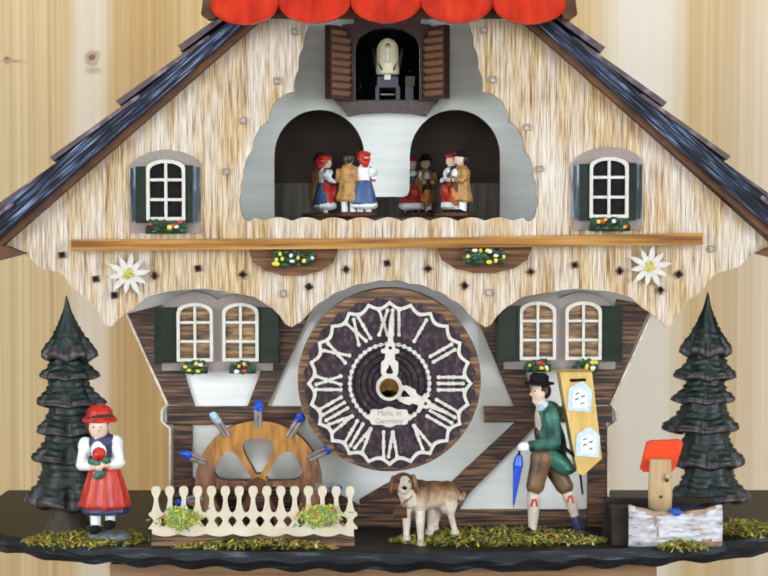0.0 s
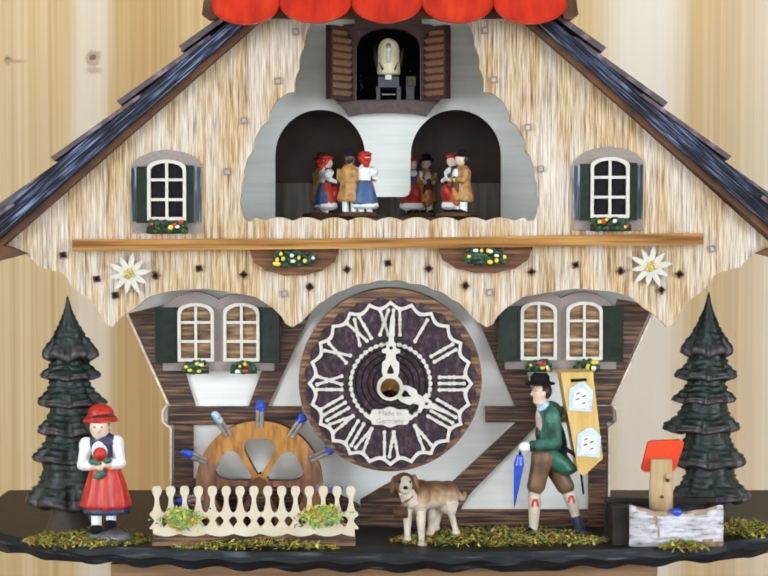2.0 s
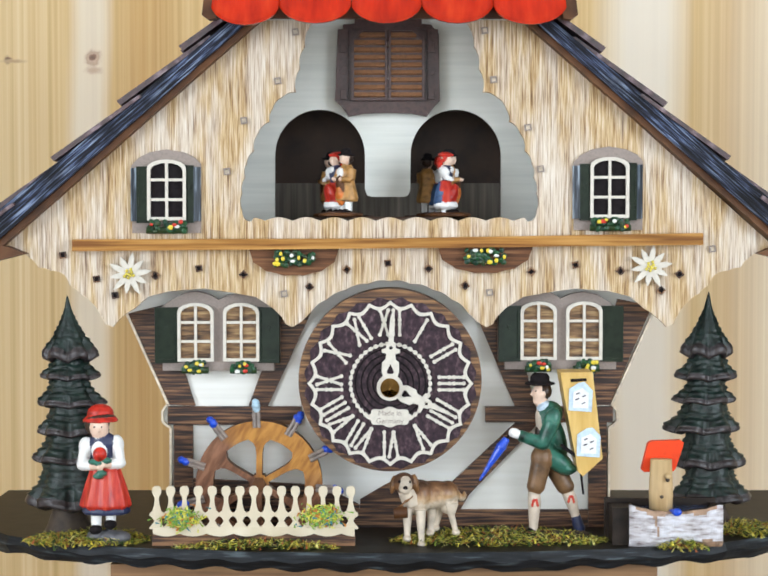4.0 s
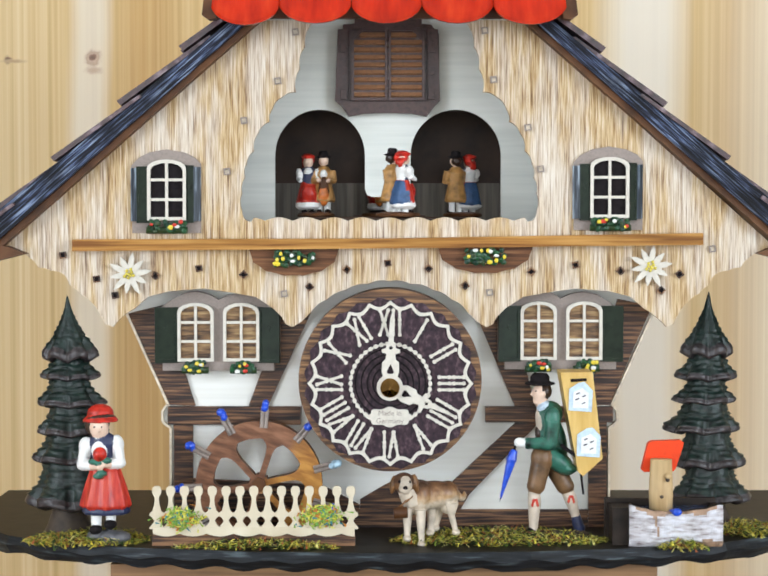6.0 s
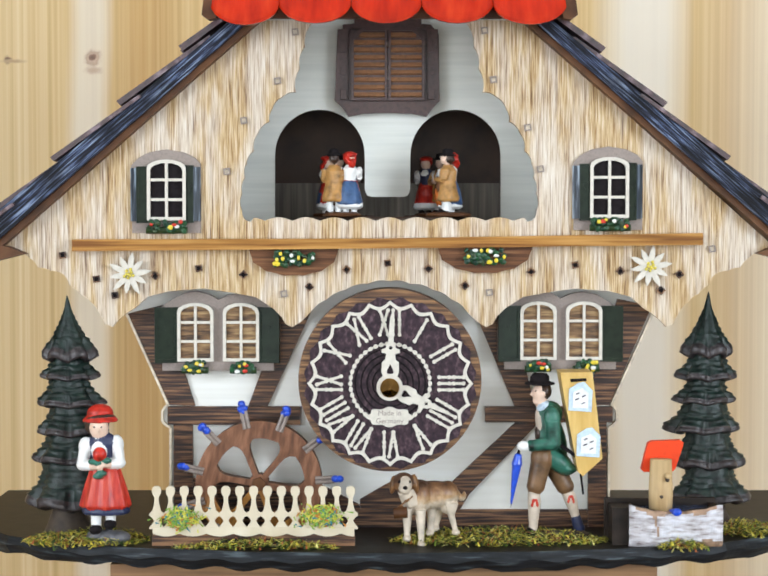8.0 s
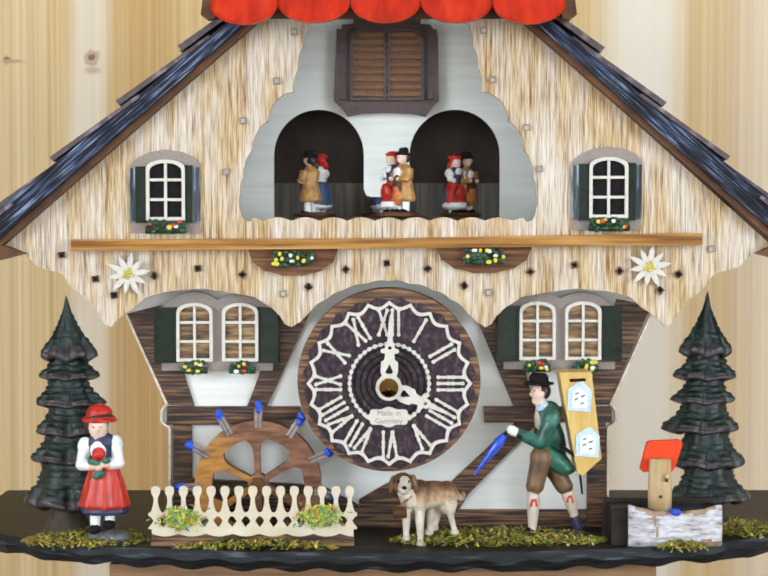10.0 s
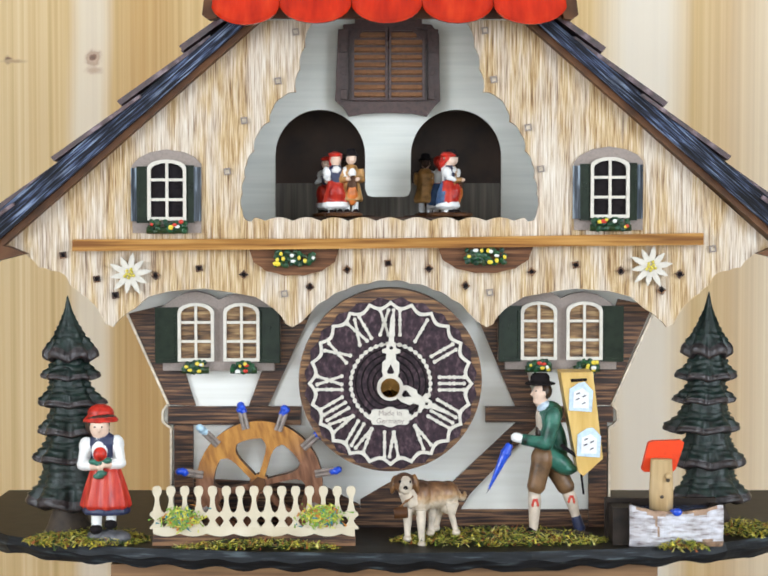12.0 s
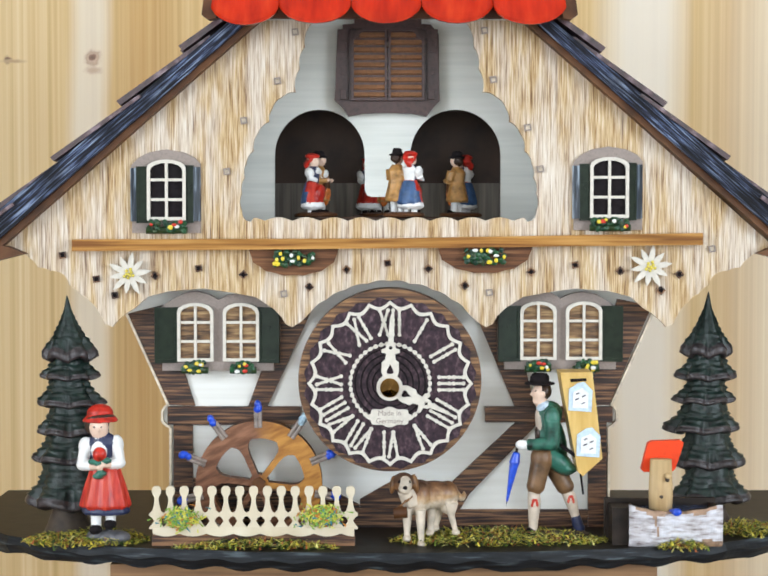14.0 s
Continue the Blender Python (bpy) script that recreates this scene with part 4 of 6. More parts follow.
# ---- roof ----
def roof(flip):
    mx = 0.0044
    f = (lambda p: p) if not flip else (lambda p: [(2 * mx - x, z) for x, z in p])
    bm = bmesh.new()
    solid(bm, f([(-0.0730, 1.6181), (-0.2268, 1.4846), (-0.2419, 1.4826), (-0.0779, 1.6199)]), -0.0310, 0.1300)
    solid(bm, f([(-0.2361, 1.4861), (-0.2233, 1.4846), (-0.2129, 1.4803), (-0.2362, 1.4745)]), -0.0312, -0.0185)
    slopes = part("roof_slope", bm, FASCIA, clock, "brown underside and edge of the roof", bevel=0.0005)
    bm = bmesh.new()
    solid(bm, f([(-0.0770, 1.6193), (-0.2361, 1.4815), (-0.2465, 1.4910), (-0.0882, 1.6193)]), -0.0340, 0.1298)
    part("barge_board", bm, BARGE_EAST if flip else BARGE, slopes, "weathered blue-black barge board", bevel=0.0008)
    a, st = Vector((-0.0865, 1.6273)), Vector((-0.1192, 1.5998)) - Vector((-0.0816, 1.6316))
    nrm = Vector((-st.y, st.x)).normalized()
    if nrm.y < 0:
        nrm = -nrm
    e = st.normalized()
    meshes = []
    for k in range(3):
        L = st.length * (1.30 + 0.06 * k)
        bm = bmesh.new()
        foot, head = Vector((0, 0)), -e * L
        t = 0.0030 + 0.0004 * k
        prof = [foot + nrm * 0.0052, foot + nrm * (0.0052 + t), head + nrm * (0.0006 + t * 0.6), head + nrm * 0.0004]
        solid(bm, f([tuple(p) for p in prof]) if not flip else [(-p.x, p.y) for p in prof], -0.0067, 0.0067)
        meshes.append(mesh_of("shingle", bm, SHINGLE, bevel=0.0004))
    r = random.Random(5 + flip)
    for row in range(6):
        p = Vector((-0.1192, 1.5998)) + st * (row - 0.0)
        p -= nrm * 0.0060
        for j in range(11):
            ob = new("shingle", meshes[r.randrange(3)])
            x = p.x if not flip else 2 * mx - p.x
            j2 = r.uniform(-0.0012, 0.0012)
            ob.parent = slopes
            ob.matrix_basis = pose(x + (e.x * j2 if not flip else -e.x * j2), -0.0290 + 0.0138 * j + (0.003 if row % 2 else 0), p.y + e.y * j2)
roof(False)
roof(True)

# red canopy over the gable
bm = bmesh.new()
solid(bm, [(-0.0964, 1.6165), (0.1026, 1.6165), (0.1123, 1.6427), (-0.1061, 1.6427)], -0.052, -0.0475)
canopy = part("canopy_board", bm, FASCIA, clock, "dark brown board under the red canopy", bevel=0.0006)
for x0, x1, zl in ((-0.0988, -0.0601, 1.6112), (-0.0600, -0.0188, 1.6121), (-0.0186, 0.0216, 1.6121), (0.0217, 0.0625, 1.6121), (0.0627, 0.1044, 1.6115)):
    bm = bmesh.new()
    c, w, zt = (x0 + x1) / 2, (x1 - x0) / 2, 1.6455
    rows = []
    for j in range(7):
        f = j / 6
        row = []
        for i in range(13):
            q = -math.cos(math.pi * i / 12)
            edge = zl + 0.0130 * (1 - math.sqrt(max(0.0, 1 - 0.96 * q * q)))
            row.append(bm.verts.new((c + w * q * 0.997, -0.0665 + 0.016 * f + 0.0040 * q * q, edge + (zt - edge) * f ** 1.5)))
        rows.append(row)
    for p, q in zip(rows, rows[1:]):
        for i in range(12):
            bm.faces.new((p[i], p[i + 1], q[i + 1], q[i]))
    ext = bmesh.ops.extrude_face_region(bm, geom=bm.faces[:])
    bmesh.ops.translate(bm, verts=[v for v in ext["geom"] if isinstance(v, bmesh.types.BMVert)], vec=(0, 0.0045, 0))
    part("canopy_shingle", bm, REDROOF, canopy, "red lacquered rounded shingle", smooth=False, bevel=0.0006)
for sg in (0, 1):
    bm = bmesh.new()
    pts = [(-0.1048, 1.6182), (-0.1009, 1.6154), (-0.0964, 1.6160), (-0.0947, 1.6315), (-0.1031, 1.6315)]
    solid(bm, pts if not sg else mirrored(pts, 0.0034), -0.056, -0.0475)
    part("canopy_end", bm, FASCIA, canopy, "dark brown canopy end", bevel=0.0006)

# ---- cuckoo house: brown frame, two louvred doors, bird ----
bm = bmesh.new()
IN = arch(-0.0176, 0.0229, 1.5753, 1.6208, 0.0123, 6)
band(bm, [(-0.0221, 1.5688), (0.0268, 1.5688), (0.0347, 1.5921), (0.0344, 1.6166), (0.0295, 1.6227), (0.0141, 1.6239), (0.0025, 1.6242), (-0.0104, 1.6239), (-0.0258, 1.6227)][:len(IN)], IN, 0.029, 0.0349)
solid(bm, [(-0.0308, 1.5750), (-0.0258, 1.5707), (-0.0221, 1.5649), (-0.0129, 1.5667), (0.0022, 1.5673), (0.0178, 1.5667), (0.0268, 1.5649), (0.0308, 1.5707), (0.0351, 1.5750)], 0.027, 0.0290)
band(bm, [(-0.0308, 1.5750), (0.0351, 1.5750), (0.0338, 1.6196), (-0.0289, 1.6196)], [(-0.0221, 1.5748), (0.0271, 1.5748), (0.0270, 1.6199), (-0.0221, 1.6199)], 0.0278, 0.0289)
for x in (-0.0253, 0.0297):
    for z in (1.6083, 1.5789):
        block(bm, x - 0.002, x + 0.002, 0.0262, 0.0278, z - 0.0032, z + 0.0032)
    limb(bm, (x, 0.0270, 1.5936), (x, 0.0279, 1.5936), 0.0028, 0.0028)
solid(bm, [(-0.0184, 1.6205), (0.0236, 1.6205), (0.0236, 1.6324), (-0.0184, 1.6324)], 0.0283, 0.0349)
part("cuckoo_frame", bm, BROWNPLASTIC, clock, "dark brown moulded frame round the cuckoo doors", bevel=0.0003)
bm = bmesh.new()
block(bm, -0.0290, 0.0343, 0.0920, 0.0953, 1.5750, 1.6379)
block(bm, -0.0260, -0.0222, 0.0396, 0.0919, 1.5750, 1.6379)
block(bm, 0.0275, 0.0312, 0.0396, 0.0919, 1.5750, 1.6379)
block(bm, -0.0290, 0.0343, 0.0320, 0.0953, 1.6385, 1.6410)
part("cuckoo_chamber", bm, BLACK, clock, "black hollow behind the cuckoo doors")
def cuckoo_door(left):
    bm = bmesh.new()
    w, h, sg = 0.0225, 0.0451, 1 if left else -1
    fr, slats = 0.0016, []
    o = [(0, 0), (sg * w, 0), (sg * w, h), (sg * w * 0.3, h), (0, h - w * 0.28)]
    i = [(sg * fr, fr), (sg * (w - fr), fr), (sg * (w - fr), h - fr), (sg * (w * 0.3 + fr * 0.5), h - fr), (sg * fr, h - w * 0.28 - fr * 0.7)]
    band(bm, o, i, -0.0022, 0.0022)
    solid(bm, i, -0.0002, 0.0002, 0)
    for k in range(9):
        z = fr + (h - 2 * fr) * (k + 0.5) / 9
        x0 = fr + (w * 0.16 if k == 8 else 0)
        xs = sorted((sg * x0, sg * (w - fr)))
        sl = bmesh.new()
        v = [sl.verts.new((x, y, z + dz)) for x in xs for y, dz in ((0.0003, 0.0019), (-0.0021, -0.0011), (-0.0003, -0.0019), (0.0021, 0.0011))]
        for q in ((0, 1, 5, 4), (1, 2, 6, 5), (2, 3, 7, 6), (3, 0, 4, 7), (3, 2, 1, 0), (4, 5, 6, 7)):
            sl.faces.new([v[j] for j in q])
        slats.append(sl)
    door = local_part("cuckoo_door", bm, [BROWNPLASTIC, LOUVRE], clock, "brown louvred cuckoo door")
    for sl in slats:
        local_part("slat", sl, LOUVRE, door)
    return door
door_l, door_r = cuckoo_door(True), cuckoo_door(False)
for d_, x in ((door_l, -0.0203), (door_r, 0.0253)):
    d_.matrix_parent_inverse = clock.matrix_basis.inverted()

bird = base_of("cuckoo", 0.0028, 0.032, 1.5916, "cream plastic cuckoo on a dark bellows arm", "bird")
s = 0.0003
bm = bmesh.new()
lathe(bm, [(0.0001, 0.0), (22 * s, 0), (24.5 * s, 3 * s), (24 * s, 18 * s), (23 * s, 38 * s), (23 * s, 52 * s), (20 * s, 63 * s), (14 * s, 71 * s), (6 * s, 75 * s), (0.0001, 76 * s)], (0, 0, 0), 20)
local_part("body", bm, CUCKOO, bird, "cream rounded bird body", True)
bm = bmesh.new()
ell(bm, (0, -22 * s, 58 * s), (5 * s, 3 * s, 6 * s), 0)
local_part("gape", bm, LOUVRE, bird, "dark open beak")
bm = bmesh.new()
limb(bm, (0, -21 * s, 56 * s), (0, -31 * s, 46 * s), 5 * s, 4 * s, 0, 8)
limb(bm, (0, -31 * s, 46 * s), (0, -27 * s, 24 * s), 5 * s, 4 * s, 0, 8)
local_part("beak", bm, WHITE, bird, "white beak", True)
for sg in (-1, 1):
    bm = bmesh.new()
    ell(bm, (sg * 27 * s, 8 * s, 34 * s), (4 * s, 20 * s, 24 * s), 0, (0, sg * 8, 0))
    local_part("wing", bm, HAIR, bird, "thin dark wing", True)
    bm = bmesh.new()
    limb(bm, (sg * 12 * s, -22 * s, 8 * s), (sg * 20 * s, -21 * s, 24 * s), 2.2 * s, 0.8 * s)
    local_part("feather_mark", bm, HAIR, bird)
bm = bmesh.new()
ell(bm, (0, 22 * s, 56 * s), (7 * s, 34 * s, 4 * s), 0, (-30, 0, 0))
local_part("tail", bm, CUCKOO, bird, "cream tail", True)
perch = base_of("bellows_arm", 0.0028, 0.034, 1.5750, "black bird arm with a white peg", "mechanism")
bm = bmesh.new()
block(bm, -0.0037, 0.0093, 0.0315, 0.045, 1.5836, 1.5904)
block(bm, -0.0049, -0.0025, 0.0312, 0.045, 1.5750, 1.5842)
block(bm, 0.0080, 0.0105, 0.0312, 0.045, 1.5750, 1.5842)
part("arm", bm, MECH, perch, bevel=0.0005)
bm = bmesh.new()
block(bm, 0.0006, 0.0046, 0.0305, 0.034, 1.5885, 1.5919)
part("peg", bm, WHITE, perch, "white peg", bevel=0.0003)
bm = bmesh.new()
block(bm, -0.0161, 0.0216, 0.030, 0.060, 1.5741, 1.5757)
block(bm, 0.0142, 0.0192, 0.05, 0.06, 1.5757, 1.5922)
part("bracket", bm, MECH, perch, bevel=0.0003)
bm = bmesh.new()
for x, z in ((-0.0150, 1.5830), (-0.0146, 1.5862), (-0.0152, 1.5888), (-0.0150, 1.5920), (-0.0138, 1.5848), (0.0165, 1.5950)):
    ell(bm, (x, 0.0440, z), (0.0006, 0.0006, 0.0008), 0, None, 6)
limb(bm, (-0.0015, 0.0308, 1.5790), (0.0070, 0.0308, 1.5790), 0.0007, 0.0007, 0, 8)
part("screw", bm, paint("steel", (0.55, 0.55, 0.58), 0.25, 0.1, 300, 0.0, 1.0), perch, "small bright steel screws")
perch_bits = bmesh.new()
block(perch_bits, 0.0152, 0.0201, 0.046, 0.0499, 1.5861, 1.5916)
part("spool", perch_bits, paint("olive_spool", (0.16, 0.13, 0.03), 0.5), perch, "olive spool")

# ---- water wheel ----
WC = (-0.0753, 1.3413)
wheel = base_of("waterwheel", WC[0], -0.018, WC[1], "brown wooden water wheel with blue-tipped pegs", "water wheel")
g = 0.0003
bm = bmesh.new()
n = 120
band(bm, round_pts((0, 0), 127 * g, n), round_pts((0, 0), 92 * g, n), -0.004, 0.004)
for k in range(6):                                     # spokes flare into the rim
    a = radians(60 * k + 30)
    u, sd = Vector((math.sin(a), math.cos(a))), Vector((math.cos(a), -math.sin(a)))
    prof = ((14, 6), (60, 6), (74, 8), (82, 12), (88, 20), (96, 34))
    pts = [u * r * g + sd * w * g for r, w in prof] + [u * r * g - sd * w * g for r, w in reversed(prof)]
    solid(bm, [tuple(p) for p in pts], -0.0038 - 0.00004 * k, 0.0038)
solid(bm, [(21 * g * math.sin(a), 21 * g * math.cos(a)) for a in (math.tau * i / 6 for i in range(6))], -0.0041, 0.0041)
for f in bm.faces:                                     # side faces go dark brown, painting the shade round the openings
    f.normal_update()
    if abs(f.normal.y) < 0.5:
        f.material_index = 1
local_part("rim", bm, [WHEELWOOD, FASCIA], wheel, "brown varnished wheel rim with spokes")
bm = bmesh.new()
solid(bm, round_pts((0, 0), 15 * g, 6), -0.0066, -0.0042)
limb(bm, (0, -0.0040, 0), (0, 0.0175, 0), 6 * g, 6 * g)
local_part("hub", bm, FASCIA, wheel, "dark hub and axle", bevel=0.0003)
for k in range(11):
    a = math.tau * k / 11 - radians(5 if 3 <= k <= 8 else 2 if k in (2, 9) else 0)
    u = Vector((math.sin(a), 0, math.cos(a)))
    bm = bmesh.new()
    o = Vector((0, -0.0042, 0))
    for e in (-1, 1):
        sd = Vector((math.cos(a), 0, -math.sin(a))) * e * 4 * g
        limb(bm, u * 114 * g + o + sd, u * 152 * g + o + sd, 4.2 * g, 4.2 * g, 0, 8)
    pin = local_part("peg", bm, PINGREY, wheel, "grey wooden peg")
    bm = bmesh.new()
    r = random.Random(k)
    for q in range(4):
        ell(bm, u * (151 + 4 * q) * g + o + Vector((r.uniform(-4, 4), r.uniform(-3, 3), r.uniform(-2, 2))) * g, (8 * g, 7 * g, 7 * g), 0, None, 8)
    local_part("tip", bm, paint("tip_pale_blue", (0.42, 0.60, 0.72), 0.35, 0.3, 300) if k == 10 else BLUE, pin, "blue painted tip", True)

# ---- fence ----
fence = base_of("picket_fence", -0.0755, -0.0580, BASE_Z, "cream baluster fence on a brown strip with posies", "fence")
bm = bmesh.new()
x = -0.1346
pts = [(-0.1346, BASE_Z - 0.0002), (-0.0167, BASE_Z - 0.0002), (-0.0167, 1.3180)]
k = 26
for i in range(k + 1):
    pts.append((-0.0167 + (-0.1341 - -0.0167) * i / k, 1.3177 + 0.0014 * (i % 2)))
solid(bm, pts, -0.0600, -0.0535)
part("bottom_strip", bm, DARKWOOD, fence, "dark brown strip", bevel=0.0003)
bm = bmesh.new()
top_, low_ = 1.3226, 1.3166
pts = [(-0.1338, top_), (-0.1338, 1.3200)]
for i in range(61):
    f = i / 60
    pts.append((-0.1338 + (-0.0170 - -0.1338) * f, 1.3189 - 0.0017 * abs(math.sin(math.pi * 7.5 * f))))
pts += [(-0.0170, 1.3200), (-0.0170, top_)]
solid(bm, pts, -0.0619, -0.0601)
part("rail", bm, CREAM, fence, "cream scalloped rail")
half = [(14.3, 1078), (14.2, 1075), (9, 1069), (4.5, 1062), (9, 1055), (14.1, 1052), (14.0, 1047), (8.5, 1043), (6.4, 1036), (4.6, 1029), (3.9, 1021), (4.6, 1015), (7.8, 1010), (8.9, 1004), (7.8, 998), (4.0, 994.5)]
g = 0.0003
prof = [(a * g, (1072 - b) * g) for a, b in half]
bm = bmesh.new()
solid(bm, prof + [(-a, b) for a, b in reversed(prof)], -0.0007, 0.0007)
me = mesh_of("baluster", bm, CREAM)
for i in range(15):
    ob = new("baluster", me)
    ob.parent, ob.matrix_parent_inverse = fence, fence.matrix_basis.inverted()
    ob.matrix_basis = pose(-0.1315 + (-0.0192 - -0.1315) * i / 14, -0.0608 + 0.00003 * (i % 2), 1.3232)


def shreds(bm, x0, x1, y0, y1, z0, n, long, seed, high=0.004, lobe=1.0):
    """Loose short blades lying and standing in a patch."""
    r = random.Random(seed)
    for i in range(n):
        u, v = r.uniform(-1, 1), r.uniform(-1, 1)
        if u * u + v * v > lobe:
            continue
        c = Vector(((x0 + x1) / 2 + u * (x1 - x0) / 2, (y0 + y1) / 2 + v * (y1 - y0) / 2, z0 + r.uniform(0.0004, high) * (1.1 - u * u)))
        a, tilt, l, w = r.uniform(0, math.tau), r.uniform(-0.4, 0.9), long * r.uniform(0.5, 1.2), r.uniform(0.0005, 0.0010)
        d = Vector((math.cos(a) * math.cos(tilt), math.sin(a) * math.cos(tilt), math.sin(tilt))) * l / 2
        s_ = d.cross(Vector((0, 0.3, 1))).normalized() * w
        up = Vector((0, -0.0002, 0.0003))
        q = [bm.verts.new(p) for p in (c - d + s_, c + d, c - d - s_, c + up)]
        for f in ((0, 1, 3), (1, 2, 3), (2, 0, 3), (0, 2, 1)):
            bm.faces.new([q[j] for j in f])


for x0, x1, z in ((-0.1290, -0.1052, 1.3280), (-0.0486, -0.0226, 1.3295)):
    bm = bmesh.new()
    r = random.Random(int(x0 * 1e4))
    for i in range(420):
        u, v = r.gauss(0, 0.42), r.gauss(0, 0.42)
        c = Vector(((x0 + x1) / 2 + u * (x1 - x0) / 2, -0.0625 + r.uniform(-0.0025, 0.0006), z + v * 0.0062))
        a, l, w = r.uniform(0, math.tau), r.uniform(0.0015, 0.0045), r.uniform(0.0004, 0.0008)
        d, s_ = Vector((math.cos(a), r.uniform(-0.4, 0.4), math.sin(a))) * l / 2, Vector((-math.sin(a), 0, math.cos(a))) * w
        q = [bm.verts.new(p) for p in (c - d + s_, c + d, c - d - s_, c + Vector((0, -0.0004, 0)))]
        for f in ((0, 1, 3), (1, 2, 3), (2, 0, 3), (0, 2, 1)):
            bm.faces.new([q[j] for j in f])
    part("posy", bm, POSY, fence, "yellow-green posy of dyed shreds")

# moss on the base
for name, x0, x1, y0, y1, n, sd in (("left", -0.2122, -0.1381, -0.066, -0.022, 2300, 1), ("fence", -0.1218, -0.0236, -0.072, -0.0625, 900, 2),
                                    ("mid", 0.0031, 0.1329, -0.066, -0.022, 2700, 3), ("right", 0.2019, 0.2431, -0.038, 0.002, 1000, 4),
                                    ("trough", 0.1575, 0.1870, -0.0710, -0.0640, 300, 5)):
    bm = bmesh.new()
    shreds(bm, x0, x1, y0, y1, BASE_Z, int(n * 0.95), 0.0058, sd, 0.0048)
    me = mesh_of("moss", bm, LEAFY)
    tagged(new("moss", me), "yellow-green dyed moss shreds scattered on the base", "moss", kind="stuff")

# ---- trees ----
def tree(tip, rows, y, foot, trunk_w, seed):
    """Carved fir: rows of (x left, x right, z of the skirt's edge), from the top down."""
    cx, r = tip[0], random.Random(seed)
    ob = base_of("fir_tree", cx, y, BASE_Z, "carved dark green-black wooden fir tree", "tree", "carved trees")
    bm = bmesh.new()
    ztop = tip[1]
    lathe(bm, [(trunk_w * 1.05, 0.0), (trunk_w * 0.85, 0.006), (trunk_w * 0.6, 0.016), (trunk_w * 0.45, rows[-1][2] - BASE_Z + 0.004)], (cx, y, BASE_Z), 14)
    part("trunk", bm, BARK, ob, "dull brown trunk foot", True)
    bm = bmesh.new()
    for k, (xl, xr, z) in enumerate(rows):
        c, w = (xl + xr) / 2, (xr - xl) / 2
        zt = ztop if k == 0 else rows[k - 1][2] + (rows[k - 1][2] - z) * 0.35
        h = zt - z
        n, rings = 56, []
        nl, ph = 6, math.pi / 2
        prof = ((1.0, 0.02), (0.75, 0.14), (0.5, 0.36), (0.3, 0.58), (0.16, 0.82), (0.06, 0.98), (-0.03, 1.0), (-0.06, 0.9), (-0.02, 0.6), (0.06, 0.3)) if k == 0 else \
            ((1.0, 0.42), (0.8, 0.52), (0.5, 0.60), (0.30, 0.72), (0.14, 0.93), (0.05, 1.0), (-0.01, 1.0), (-0.05, 0.86), (-0.02, 0.6), (0.06, 0.4))
        fine = []
        for (f0, r0), (f1, r1) in zip(prof, prof[1:]):
            m_ = 5 if f0 > 0.1 else 2
            fine += [(f0 + (f1 - f0) * j / m_, r0 + (r1 - r0) * j / m_) for j in range(m_)]
        for f, rr in fine + [prof[-1]]:
            ring = []
            for i in range(n):
                a = math.tau * i / n
                lob = abs(math.sin(a * nl / 2 + ph))
                kk = rr * w * (1 - (0.30 * (1 - lob) ** 2 if rr > 0.7 else 0.12 * (1 - lob)))
                zz = z + f * h + (-0.10 * h * (1 - lob) if f < 0.2 else 0)
                cut = 0.035 * w * math.sin(zz * 1900 + 1.2 * math.sin(a * 5 + k)) if 0.12 < f < 0.95 else 0.0
                cut += 0.05 * w * noise.noise(Vector((a * 3.0, zz * 260, k * 3.7 + seed)))
                ring.append(bm.verts.new((cx + (c - cx) * (1 - max(0, f)) + (kk + cut * min(1, rr * 2)) * math.cos(a), y + 0.72 * (kk + cut * min(1, rr * 2)) * math.sin(a), zz)))
            rings.append(ring)
        for q, (p1, p2) in enumerate(zip(rings, rings[1:])):
            for i in range(n):
                bm.faces.new((p1[i - 1], p1[i], p2[i], p2[i - 1])).material_index = 1 if fine[q][0] < 0.16 else 0
        bm.faces.new(rings[0])
        bm.faces.new(rings[-1][::-1])
    part("crown", bm, [TREE, TREETIP], ob, "tiered carved crown with drooping edges", True)
tree((-0.1897, 1.4549), [(-0.2052, -0.1709, 1.4202), (-0.2064, -0.1695, 1.4066), (-0.2082, -0.1660, 1.3907), (-0.2082, -0.1648, 1.3736), (-0.2117, -0.1610, 1.3573), (-0.2152, -0.1531, 1.3315)], -0.0235, 0, 0.0152, 1)
tree((0.2023, 1.4555), [(0.1846, 0.2175, 1.4194), (0.1815, 0.2203, 1.4029), (0.1794, 0.2193, 1.3881), (0.1733, 0.2221, 1.3703), (0.1782, 0.2264, 1.3488), (0.1788, 0.2297, 1.3272)], 0.016, 0, 0.0152, 2)

